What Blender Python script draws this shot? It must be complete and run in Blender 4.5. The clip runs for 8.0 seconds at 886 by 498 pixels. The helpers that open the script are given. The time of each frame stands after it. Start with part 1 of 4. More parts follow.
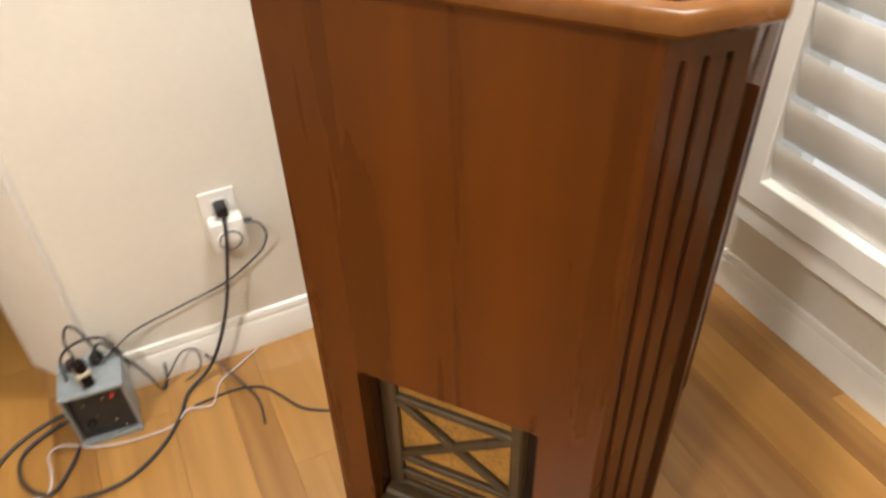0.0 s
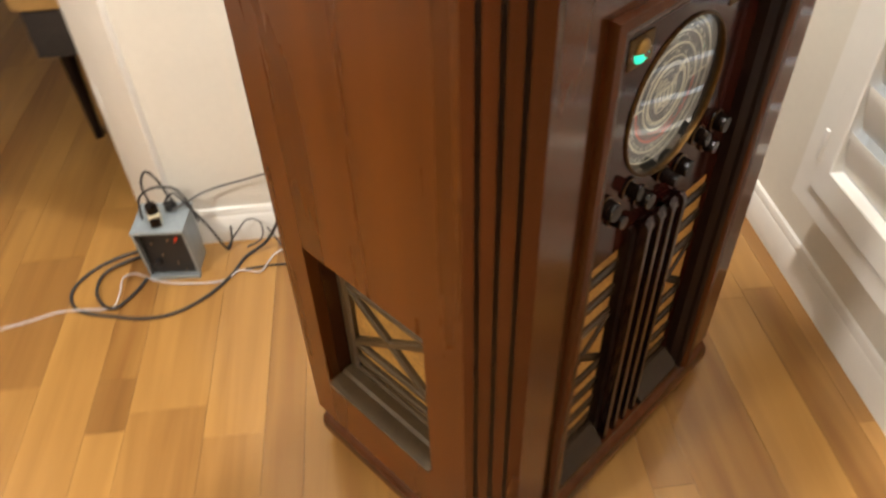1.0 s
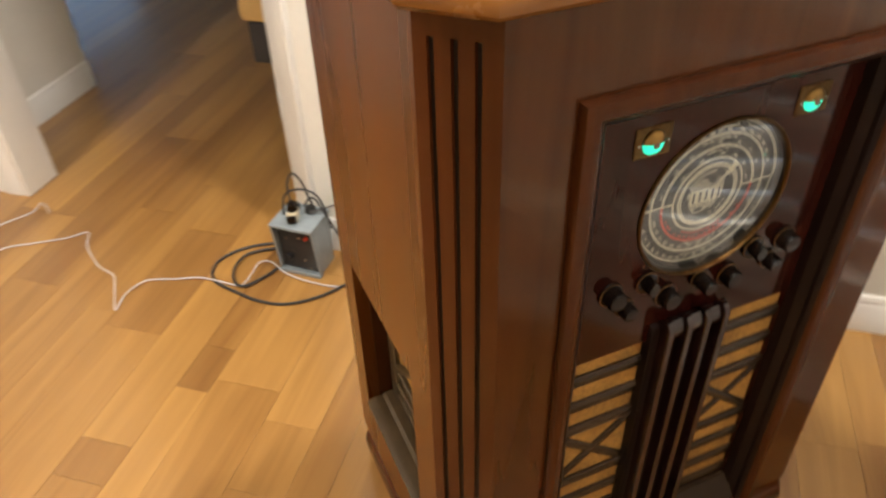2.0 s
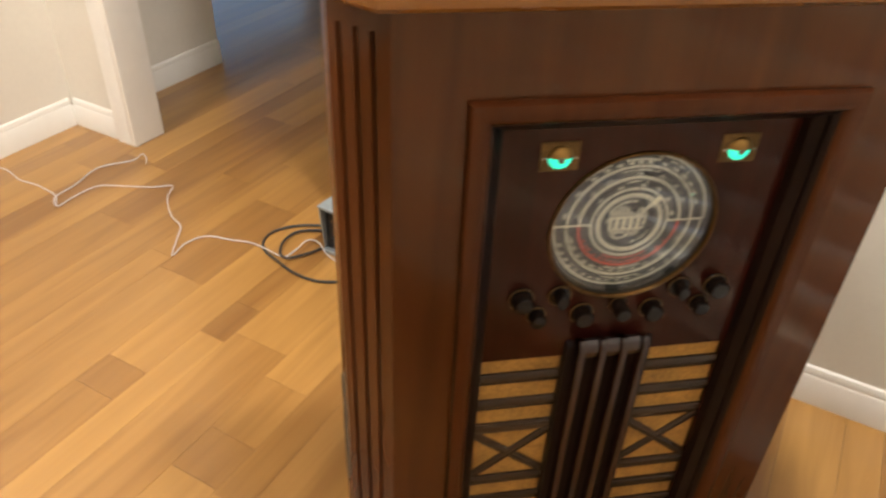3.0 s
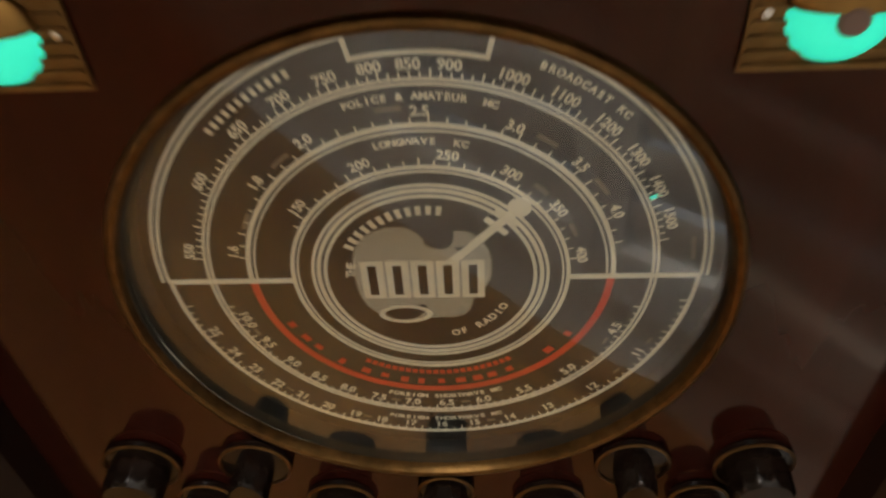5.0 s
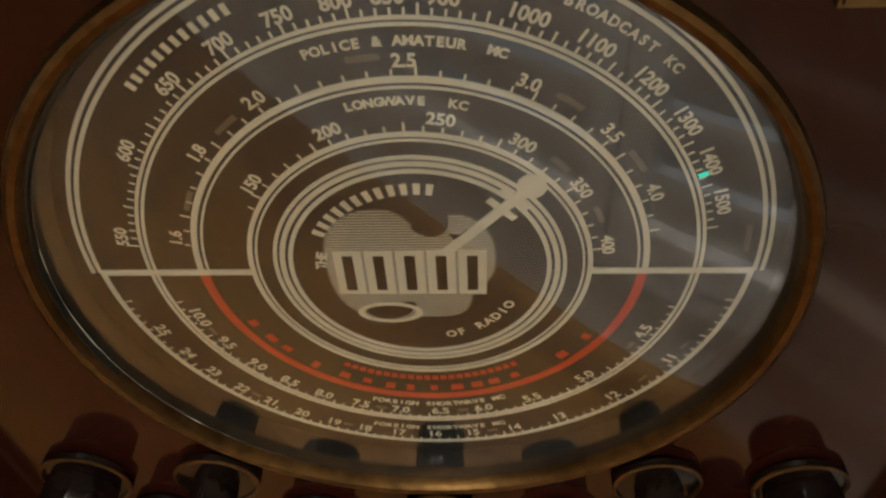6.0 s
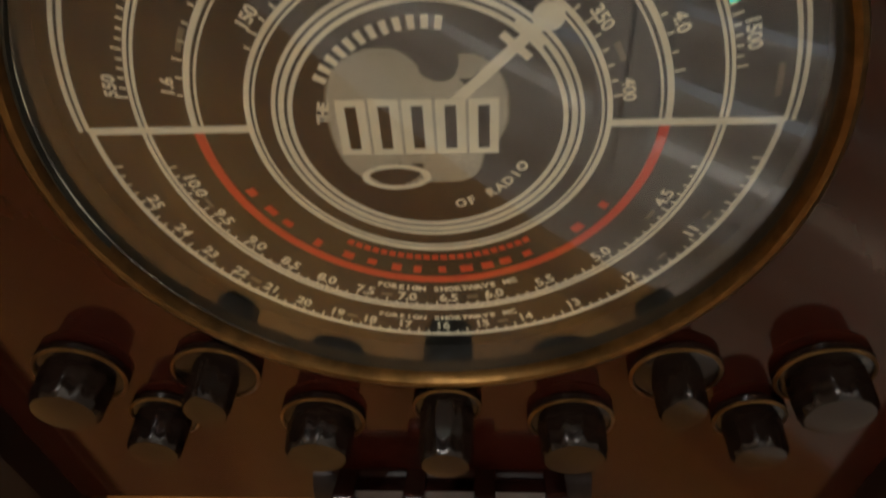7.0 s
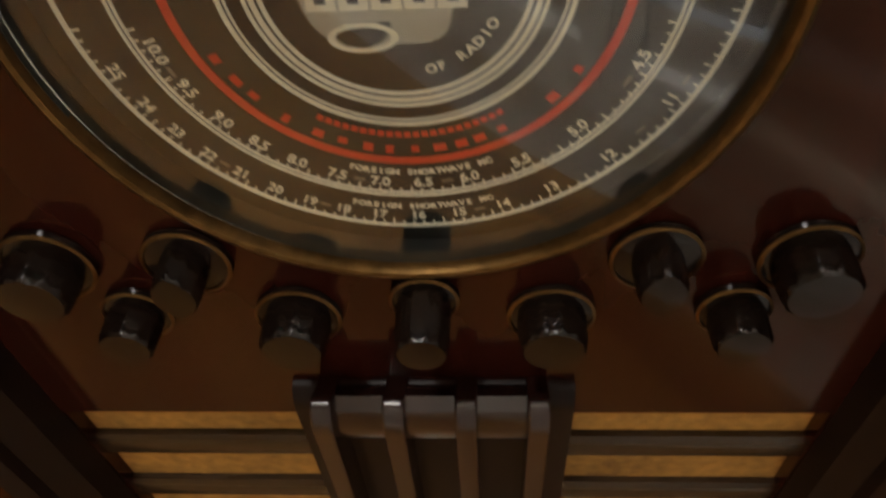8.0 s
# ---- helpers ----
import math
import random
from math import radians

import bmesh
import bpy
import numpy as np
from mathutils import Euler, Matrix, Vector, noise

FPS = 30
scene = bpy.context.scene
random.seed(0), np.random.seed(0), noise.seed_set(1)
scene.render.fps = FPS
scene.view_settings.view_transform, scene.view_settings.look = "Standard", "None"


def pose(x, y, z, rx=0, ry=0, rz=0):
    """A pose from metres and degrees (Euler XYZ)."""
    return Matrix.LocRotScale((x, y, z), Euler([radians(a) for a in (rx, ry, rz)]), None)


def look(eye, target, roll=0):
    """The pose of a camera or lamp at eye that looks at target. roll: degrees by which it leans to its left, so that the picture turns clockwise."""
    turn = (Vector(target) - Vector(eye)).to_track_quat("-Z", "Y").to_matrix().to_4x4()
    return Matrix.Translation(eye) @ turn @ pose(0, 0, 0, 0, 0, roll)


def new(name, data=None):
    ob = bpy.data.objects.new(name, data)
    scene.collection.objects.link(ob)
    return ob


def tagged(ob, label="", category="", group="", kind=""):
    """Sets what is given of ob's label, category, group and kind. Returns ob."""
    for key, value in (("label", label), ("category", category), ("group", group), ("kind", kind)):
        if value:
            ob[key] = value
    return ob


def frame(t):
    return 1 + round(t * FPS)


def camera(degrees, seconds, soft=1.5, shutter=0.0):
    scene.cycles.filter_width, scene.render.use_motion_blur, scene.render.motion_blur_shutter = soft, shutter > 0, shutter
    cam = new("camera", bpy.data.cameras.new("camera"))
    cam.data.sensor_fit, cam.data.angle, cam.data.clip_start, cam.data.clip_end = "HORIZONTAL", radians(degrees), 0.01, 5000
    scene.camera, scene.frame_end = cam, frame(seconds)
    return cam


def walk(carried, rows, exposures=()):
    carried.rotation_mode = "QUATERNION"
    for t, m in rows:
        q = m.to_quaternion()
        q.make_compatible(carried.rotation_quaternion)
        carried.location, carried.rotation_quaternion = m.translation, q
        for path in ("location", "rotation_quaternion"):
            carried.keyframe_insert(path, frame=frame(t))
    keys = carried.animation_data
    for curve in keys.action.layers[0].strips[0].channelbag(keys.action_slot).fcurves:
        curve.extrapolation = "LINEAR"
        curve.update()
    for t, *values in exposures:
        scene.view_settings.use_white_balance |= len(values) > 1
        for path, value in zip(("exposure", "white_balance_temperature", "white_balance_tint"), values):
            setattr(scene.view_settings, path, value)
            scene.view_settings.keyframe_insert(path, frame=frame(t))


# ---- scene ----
cam = camera(61.7, 8.0, soft=2.4, shutter=0.7)
PATH = [
    (0, (-0.918, -0.069, 1.326), (0.465, 0.628, 0.06), -2.0),
    (0.5, (-0.874, -0.256, 1.325), (0.317, 0.689, 0.026), -4.2),
    (1, (-0.781, -0.393, 1.314), (0.23, 0.663, -0.051), -2.1),
    (1.5, (-0.673, -0.5, 1.322), (0.14, 0.719, -0.04), 0.4),
    (1.7, (-0.635, -0.516, 1.318), (0.095, 0.807, 0.007), -1.2),
    (3, (-0.378, -0.729, 1.323), (-0.074, 0.858, 0.143), 2.6),
    (3.5, (-0.262, -0.605, 1.263), (0.038, 1.001, 0.109), 1.0),
    (4, (-0.156, -0.424, 1.144), (-0.085, 1.089, -0.162), -2.5),
    (4.5, (-0.061, -0.302, 1.071), (-0.07, 1.23, -0.215), -3.7),
    (5, (0.019, -0.197, 0.997), (-0.083, 1.279, -0.349), -3.6),
    (6.3, (0.019, -0.153, 0.96), (-0.087, 1.249, -0.462), -3.4),
    (6.5, (0.018, -0.159, 0.951), (-0.12, 1.243, -0.468), -4.7),
    (7, (0.016, -0.17, 0.933), (-0.097, 1.194, -0.525), -3.9),
    (7.3, (0.02, -0.177, 0.925), (-0.136, 1.185, -0.531), -4.7),
    (7.5, (0.016, -0.18, 0.92), (-0.111, 1.156, -0.563), -4.6),
    (8, (0.025, -0.19, 0.904), (-0.095, 1.137, -0.587), -4.5),
]
walk(cam, [(t, look(eye, target, roll)) for t, eye, target, roll in PATH], ((0.0, -0.2), (1.2, -0.1), (3.4, -0.08), (4.6, -0.62), (8.0, -0.62)))
# exposure and world
scene.view_settings.exposure = 0.0
world = bpy.data.worlds.new("sky")
scene.world = world
world.use_nodes = True
wn = world.node_tree.nodes
sky = wn.new("ShaderNodeTexSky")
sky.sky_type, sky.sun_disc, sky.sun_elevation, sky.sun_rotation = "NISHITA", False, radians(45), radians(90 - 231.3)
wn["Background"].inputs["Strength"].default_value = 0.25
world.node_tree.links.new(sky.outputs[0], wn["Background"].inputs["Color"])

sun = bpy.data.lights.new("sun", "SUN")
sun.energy, sun.angle, sun.color = 5.0, radians(0.5), (1.0, 0.95, 0.86)
SUN_SIDE = math.radians(231.3)  # low along the window wall, so that it lights the ground outside only
new("sun", sun).rotation_euler = Vector((math.cos(SUN_SIDE), math.sin(SUN_SIDE), 1.0)).to_track_quat("Z", "Y").to_euler()

# the room stands turned against the radio: corner, u along the socket wall, v along the window wall
CORNER = (0.919, 0.200)
ROOM = Matrix.Translation((CORNER[0], CORNER[1], 0)) @ Matrix.Rotation(radians(141.3), 4, "Z")
# ceiling lamps assumed out of view; last two added to brighten corner and hall
LAMPS = ((2.35, 1.70, 51.0), (0.60, 1.25, 14.0), (0.72, 0.40, 45.0), (1.0, -3.2, 3.0))


def lamp(name, u, v, z, size, watts, colour):
    data = bpy.data.lights.new(name, "AREA")
    data.shape, data.size, data.energy, data.color = "DISK", size, watts, colour
    ob = new(name, data)
    ob.matrix_world = ROOM @ Matrix.Translation((u, v, z))
    return ob


for u, v, w in LAMPS:
    lamp("assumed_ceiling_lamp", u, v, 2.555, 0.16, w, (1.0, 0.95, 0.895))


# ---- materials ----
def nodes_of(name):
    m = bpy.data.materials.new(name)
    m.use_nodes = True
    return m, m.node_tree.nodes, m.node_tree.links, m.node_tree.nodes["Principled BSDF"]


def plain(name, colour, rough=0.5, metal=0.0, coat=0.0, noise_amount=0.12, scale=30.0, bump=0.05, stretch=(1, 1, 1), shine=0.5):
    """Paint, metal or plastic with a fine and a coarse unevenness."""
    m, n, l, b = nodes_of(name)
    b.inputs["Roughness"].default_value, b.inputs["Metallic"].default_value = rough, metal
    b.inputs["Coat Weight"].default_value, b.inputs["Coat Roughness"].default_value = coat, 0.1
    b.inputs["Specular IOR Level"].default_value = shine
    co = n.new("ShaderNodeTexCoord")
    mp = n.new("ShaderNodeMapping")
    mp.inputs["Scale"].default_value = stretch
    l.new(co.outputs["Object"], mp.inputs["Vector"])
    n1, n2 = n.new("ShaderNodeTexNoise"), n.new("ShaderNodeTexNoise")
    n1.inputs["Scale"].default_value, n2.inputs["Scale"].default_value = scale, scale * 0.12
    n1.inputs["Detail"].default_value = 6
    for q in (n1, n2):
        l.new(mp.outputs[0], q.inputs["Vector"])
    add = n.new("ShaderNodeMath")
    add.operation = "ADD"
    l.new(n1.outputs[0], add.inputs[0]), l.new(n2.outputs[0], add.inputs[1])
    ramp = n.new("ShaderNodeMapRange")
    ramp.inputs[1].default_value, ramp.inputs[2].default_value = 0.6, 1.4
    ramp.inputs[3].default_value, ramp.inputs[4].default_value = 1 - noise_amount, 1 + noise_amount
    l.new(add.outputs[0], ramp.inputs[0])
    mul = n.new("ShaderNodeVectorMath")
    mul.operation = "SCALE"
    mul.inputs[0].default_value = colour
    l.new(ramp.outputs[0], mul.inputs["Scale"])
    l.new(mul.outputs[0], b.inputs["Base Color"])
    if bump:
        bp = n.new("ShaderNodeBump")
        bp.inputs["Strength"].default_value, bp.inputs["Distance"].default_value = bump, 0.002
        l.new(n1.outputs[0], bp.inputs["Height"])
        l.new(bp.outputs[0], b.inputs["Normal"])
    return m


def wood(name, dark, light, rough=0.3, coat=0.5, axis="Z", scale=1.0, bump=0.04, per_piece=0.0, island=False, shine=0.5, amber=False):
    """Lacquered wood: long grain along an axis, slow figure across it, fine pores."""
    m, n, l, b = nodes_of(name)
    co = n.new("ShaderNodeTexCoord")
    mp = n.new("ShaderNodeMapping")
    long, cross = 1.6 * scale, 22.0 * scale
    mp.inputs["Scale"].default_value = [long if a == axis else cross for a in "XYZ"]
    l.new(co.outputs["Object"], mp.inputs["Vector"])
    info = n.new("ShaderNodeNewGeometry" if island else "ShaderNodeObjectInfo")
    chance = info.outputs["Random Per Island" if island else "Random"]
    if per_piece:
        off = n.new("ShaderNodeVectorMath")
        off.operation = "SCALE"
        off.inputs[0].default_value = (37.0, 53.0, 71.0)
        l.new(chance, off.inputs["Scale"])
        l.new(off.outputs[0], mp.inputs["Location"])
    g, f, p = n.new("ShaderNodeTexNoise"), n.new("ShaderNodeTexNoise"), n.new("ShaderNodeTexNoise")
    g.inputs["Scale"].default_value, g.inputs["Detail"].default_value, g.inputs["Distortion"].default_value = 1.6, 8, 0.6
    f.inputs["Scale"].default_value, f.inputs["Detail"].default_value = 0.22, 3
    p.inputs["Scale"].default_value, p.inputs["Detail"].default_value = 9.0, 2
    for q in (g, f, p):
        l.new(mp.outputs[0], q.inputs["Vector"])
    mixa = n.new("ShaderNodeMath")
    mixa.operation = "MULTIPLY_ADD"
    mixa.inputs[1].default_value = 0.55
    l.new(g.outputs[0], mixa.inputs[0])
    half = n.new("ShaderNodeMath")
    half.operation = "MULTIPLY"
    half.inputs[1].default_value = 0.45
    l.new(f.outputs[0], half.inputs[0])
    l.new(half.outputs[0], mixa.inputs[2])
    last = mixa
    if per_piece:
        pp = n.new("ShaderNodeMath")
        pp.operation = "MULTIPLY_ADD"
        pp.inputs[1].default_value = per_piece
        l.new(chance, pp.inputs[0]), l.new(mixa.outputs[0], pp.inputs[2])
        last = n.new("ShaderNodeMath")
        last.operation = "SUBTRACT"
        last.inputs[1].default_value = per_piece * 0.5
        l.new(pp.outputs[0], last.inputs[0])
    ramp = n.new("ShaderNodeValToRGB")
    ramp.color_ramp.elements[0].position, ramp.color_ramp.elements[1].position = 0.3, 0.7
    ramp.color_ramp.elements[0].color, ramp.color_ramp.elements[1].color = (*dark, 1), (*light, 1)
    l.new(last.outputs[0], ramp.inputs[0])
    l.new(ramp.outputs[0], b.inputs["Base Color"])
    rr = n.new("ShaderNodeMapRange")
    rr.inputs[3].default_value, rr.inputs[4].default_value = rough * 0.8, rough * 1.25
    l.new(g.outputs[0], rr.inputs[0])
    l.new(rr.outputs[0], b.inputs["Roughness"])
    b.inputs["Coat Weight"].default_value, b.inputs["Coat Roughness"].default_value = coat, 0.12
    if amber:  # old varnish colours what it mirrors
        b.inputs["Specular Tint"].default_value = (1.0, 0.80, 0.52, 1)
    b.inputs["Specular IOR Level"].default_value = shine
    bp = n.new("ShaderNodeBump")
    bp.inputs["Strength"].default_value, bp.inputs["Distance"].default_value = bump, 0.001
    l.new(p.outputs[0], bp.inputs["Height"])
    l.new(bp.outputs[0], b.inputs["Normal"])
    return m


def glass(name, tint=(1, 1, 1), ior=1.45):
    m, n, l, b = nodes_of(name)
    b.inputs["Base Color"].default_value, b.inputs["Roughness"].default_value = (*tint, 1), 0.02
    b.inputs["Transmission Weight"].default_value, b.inputs["IOR"].default_value = 1.0, ior
    return m


def lit_print(name, colour, strength):
    """Print on the dial, lit by the lamps behind it."""
    m = plain(name, colour, 0.6, noise_amount=0.12, scale=200, bump=0)
    q = m.node_tree.nodes["Principled BSDF"]
    q.inputs["Emission Color"].default_value, q.inputs["Emission Strength"].default_value = (*colour, 1), strength
    return m


def glow(name, colour, strength):
    m, n, l, b = nodes_of(name)
    b.inputs["Base Color"].default_value = (*colour, 1)
    b.inputs["Emission Color"].default_value, b.inputs["Emission Strength"].default_value = (*colour, 1), strength
    return m


M_WALL = plain("wall_paint", (0.76, 0.725, 0.645), 0.7, noise_amount=0.03, scale=60, bump=0.08)
M_TRIM = plain("trim_paint", (0.84, 0.82, 0.77), 0.4, noise_amount=0.03, scale=25, bump=0.03)
M_CEIL = plain("ceiling_paint", (0.80, 0.78, 0.72), 0.8, noise_amount=0.02)
M_PLANK = wood("oak_plank", (0.235, 0.106, 0.026), (0.46, 0.242, 0.064), 0.33, 0.6, "Y", 0.55, 0.03, per_piece=0.2)
M_PLANK_FIELD = wood("oak_plank_field", (0.235, 0.106, 0.026), (0.46, 0.242, 0.064), 0.33, 0.6, "Y", 0.55, 0.03, per_piece=0.2, island=True)
M_PLANK_DARK = wood("dark_oak_plank", (0.19, 0.084, 0.021), (0.345, 0.170, 0.045), 0.33, 0.6, "Y", 0.55, 0.03, per_piece=0.2)
M_SUB = plain("floor_joint", (0.06, 0.03, 0.012), 0.8)
M_SIDE = wood("mahogany_veneer", (0.060, 0.0150, 0.0018), (0.132, 0.0360, 0.0042), 0.28, 0.0, "Z", 0.5, 0.02, shine=0.32, amber=True)
M_FRONT = wood("walnut_veneer", (0.036, 0.0100, 0.0032), (0.092, 0.0250, 0.0074), 0.12, 0.0, "Z", 0.6, 0.012, shine=0.40, amber=True)
M_RIM = wood("rim_wood", (0.130, 0.046, 0.0085), (0.215, 0.084, 0.016), 0.25, 0.0, "X", 1.0, 0.02, shine=0.34)
M_MOULD = wood("moulding_wood", (0.036, 0.0092, 0.0028), (0.072, 0.0188, 0.0050), 0.22, 0.0, "Z", 0.8, 0.02, shine=0.24, amber=True)
M_DARK = wood("ebonised_wood", (0.008, 0.0042, 0.0034), (0.013, 0.0055, 0.004), 0.36, 0.0, "Z", 1.0, 0.02, shine=0.14)
M_BOARD = wood("dial_board_veneer", (0.016, 0.0033, 0.0022), (0.040, 0.0080, 0.0048), 0.10, 0.0, "Z", 0.7, 0.012, shine=0.24, amber=True)


# ---- mesh helpers ----
def add_box(bm, lo, hi, bevel=0.0, m=None):
    r = bmesh.ops.create_cube(bm, size=1.0)
    sx, sy, sz = (hi[i] - lo[i] for i in range(3))
    t = Matrix.Translation([(hi[i] + lo[i]) / 2 for i in range(3)]) @ Matrix.Diagonal((sx, sy, sz, 1))
    bmesh.ops.transform(bm, matrix=(m @ t) if m else t, verts=r["verts"])
    if bevel:
        es = list({e for v in r["verts"] for e in v.link_edges})
        bmesh.ops.bevel(bm, geom=es, offset=bevel, segments=2, profile=0.6, affect="EDGES")
    return bm


def box(lo, hi, bevel=0.0, m=None):
    return add_box(bmesh.new(), lo, hi, bevel, m)


def add_prism(bm, outline, z0, z1, m=None):
    """Extrude a flat (x, y) outline, counter-clockwise, from z0 to z1."""
    lo = [bm.verts.new((x, y, z0)) for x, y in outline]
    hi = [bm.verts.new((x, y, z1)) for x, y in outline]
    k = len(outline)
    bm.faces.new(lo[::-1]), bm.faces.new(hi)
    for i in range(k):
        bm.faces.new((lo[i], lo[(i + 1) % k], hi[(i + 1) % k], hi[i]))
    if m:
        bmesh.ops.transform(bm, matrix=m, verts=lo + hi)
    return bm


def prism(outline, z0, z1, m=None):
    return add_prism(bmesh.new(), outline, z0, z1, m)


def add_lathe(bm, profile, m=None, steps=48):
    """Turn an (r, z) profile round z."""
    rings, made = [], []
    for r, z in profile:
        if r < 1e-6:
            ring = [bm.verts.new((0, 0, z))]
        else:
            ring = [bm.verts.new((r * math.cos(2 * math.pi * i / steps), r * math.sin(2 * math.pi * i / steps), z)) for i in range(steps)]
        rings.append(ring)
        made += ring
    for a, b in zip(rings, rings[1:]):
        for i in range(steps):
            j = (i + 1) % steps
            q = [a[i % len(a)], a[j % len(a)], b[j % len(b)], b[i % len(b)]]
            q = list(dict.fromkeys(q))
            if len(q) > 2:
                bm.faces.new(q)
    if m:
        bmesh.ops.transform(bm, matrix=m, verts=made)
    return bm


def lathe(profile, m=None, steps=48):
    return add_lathe(bmesh.new(), profile, m, steps)


def link(name, bm, material, parent=None, label="", smooth=True):
    bmesh.ops.recalc_face_normals(bm, faces=bm.faces)
    me = bpy.data.meshes.new(name)
    bm.to_mesh(me)
    bm.free()
    if smooth:
        me.shade_smooth()
        me.set_sharp_from_angle(angle=radians(35))
    me.materials.append(material)
    ob = new(name, me)
    if parent:
        ob.parent = parent
    if label:
        ob["label"] = label
    return ob


def part(name, bm, material, parent, label="", smooth=True):
    return link(name, bm, material, parent, label, smooth)


def setting(name, bm, material, label, category, m=ROOM):
    ob = link(name, bm, material)
    ob.matrix_world = m
    return tagged(ob, label, category, kind="structure")


def thing(name, label, category, group="", m=None):
    ob = new(name)
    ob.empty_display_size = 0.05
    if m:
        ob.matrix_world = m
    return tagged(ob, label, category, group)


def plate(lo, hi, hole_lo, hole_hi, d0, d1, plane="XZ"):
    """A board with a rectangular opening: two axes across, the third is its thickness d0..d1."""
    bm = bmesh.new()
    a, b, c, d = lo[0], hole_lo[0], hole_hi[0], hi[0]
    e, f, g, h = lo[1], hole_lo[1], hole_hi[1], hi[1]

    def put(p, q, t):
        return (p, t, q) if plane == "XZ" else (t, p, q)
    outer, inner = [(a, e), (d, e), (d, h), (a, h)], [(b, f), (c, f), (c, g), (b, g)]
    vs = {}
    for t in (d0, d1):
        vs[t] = ([bm.verts.new(put(*p, t)) for p in outer], [bm.verts.new(put(*p, t)) for p in inner])
        for i in range(4):
            j = (i + 1) % 4
            bm.faces.new((vs[t][0][i], vs[t][0][j], vs[t][1][j], vs[t][1][i]))
    for k in (0, 1):
        for i in range(4):
            j = (i + 1) % 4
            bm.faces.new((vs[d0][k][i], vs[d0][k][j], vs[d1][k][j], vs[d1][k][i]))
    return bm


# ---- the room ----
HIGH = 2.6
floor = setting("floor", prism([(-0.15, -7.2), (7.4, -7.2), (7.4, -0.6), (3.0, -0.6), (3.0, 3.9), (-0.15, 3.9)], -0.15, -0.004), M_SUB, "dark subfloor under golden oak strip flooring", "floor")
setting("ceiling", prism([(-0.15, -7.2), (7.4, -7.2), (7.4, -0.6), (3.0, -0.6), (3.0, 3.9), (-0.15, 3.9)], HIGH, HIGH + 0.12), M_CEIL, "flat white painted ceiling over both rooms", "ceiling")
setting("wall_back", prism([(-0.15, 0.0), (-0.15, -0.15), (1.650, -0.185), (1.500, 0.0)], 0, HIGH), M_WALL, "cream painted wall with a mains socket", "wall")
setting("wall_opening_post", prism([(2.542, -0.146), (2.852, -0.146), (2.852, -0.036), (2.542, -0.036)], 0, HIGH), M_WALL, "cream painted wall stub beside the opening", "wall")
setting("wall_side", box((2.852, -0.146, 0), (3.0, 3.75, HIGH)), M_WALL, "plain cream painted side wall", "wall")
setting("wall_rear", box((-0.15, 3.75, 0), (3.0, 3.9, HIGH)), M_WALL, "plain cream painted rear wall", "wall")
WV0, WV1, WZ0, WZ1 = 0.39, 1.68, 0.33, 2.04
for nm, lo, hi in (("below", (-0.15, 0, 0), (0, 3.75, WZ0)), ("above", (-0.15, 0, WZ1), (0, 3.75, HIGH)),
                   ("near", (-0.15, 0, WZ0), (0, WV0, WZ1)), ("far", (-0.15, WV1, WZ0), (0, 3.75, WZ1))):
    setting("wall_window_" + nm, box(lo, hi), M_WALL, "cream painted wall round the shuttered window", "wall")
# the next room, seen through the opening
setting("wall_hall", box((2.826, -0.775, 0), (3.0, -0.148, HIGH)), M_WALL, "grey-cream hall wall beyond the opening", "wall")
setting("wall_hall_back", box((-0.15, -7.2, 0), (7.4, -7.05, HIGH)), M_WALL, "plain wall of the next room", "wall")
setting("wall_hall_near", box((-0.15, -7.05, 0), (0.0, -0.15, HIGH)), M_WALL, "plain wall of the next room", "wall")
setting("wall_hall_front", box((3.0, -0.775, 0), (7.4, -0.62, HIGH)), M_WALL, "plain wall of the next room", "wall")
for lo, hi in (((7.25, -7.05, 0), (7.4, -0.775, 0.3)), ((7.25, -7.05, 2.45), (7.4, -0.775, HIGH)),
               ((7.25, -7.05, 0.3), (7.4, -6.95, 2.45)), ((7.25, -3.4, 0.3), (7.4, -0.775, 2.45))):
    setting("wall_hall_window", box(lo, hi), M_WALL, "plain wall round the far window", "wall")


# baseboards, casings
def skirting(name, length, m):
    """A moulded baseboard along x, standing out towards +y."""
    prof = [(0, 0), (0.014, 0), (0.014, 0.078), (0.010, 0.084), (0.011, 0.092), (0.006, 0.103), (0, 0.106)]
    bm = prism([(y, z) for y, z in prof], 0, length, Matrix(((0, 0, 1, 0), (1, 0, 0, 0), (0, 1, 0, 0), (0, 0, 0, 1))))
    return setting(name, bm, M_TRIM, "white painted moulded baseboard", "baseboard", ROOM @ m)


skirting("baseboard", 1.47, Matrix.Translation((0.0145, 0.0, 0)))
skirting("baseboard", 3.735, Matrix.Translation((0.0, 3.75, 0)) @ Matrix.Rotation(radians(-90), 4, "Z"))
skirting("baseboard", 0.222, Matrix.Translation((2.616, -0.036, 0)))
skirting("baseboard", 3.73, Matrix.Translation((2.852, -0.021, 0)) @ Matrix.Rotation(radians(90), 4, "Z"))
skirting("baseboard", 0.625, Matrix.Translation((2.826, -0.774, 0)) @ Matrix.Rotation(radians(90), 4, "Z"))
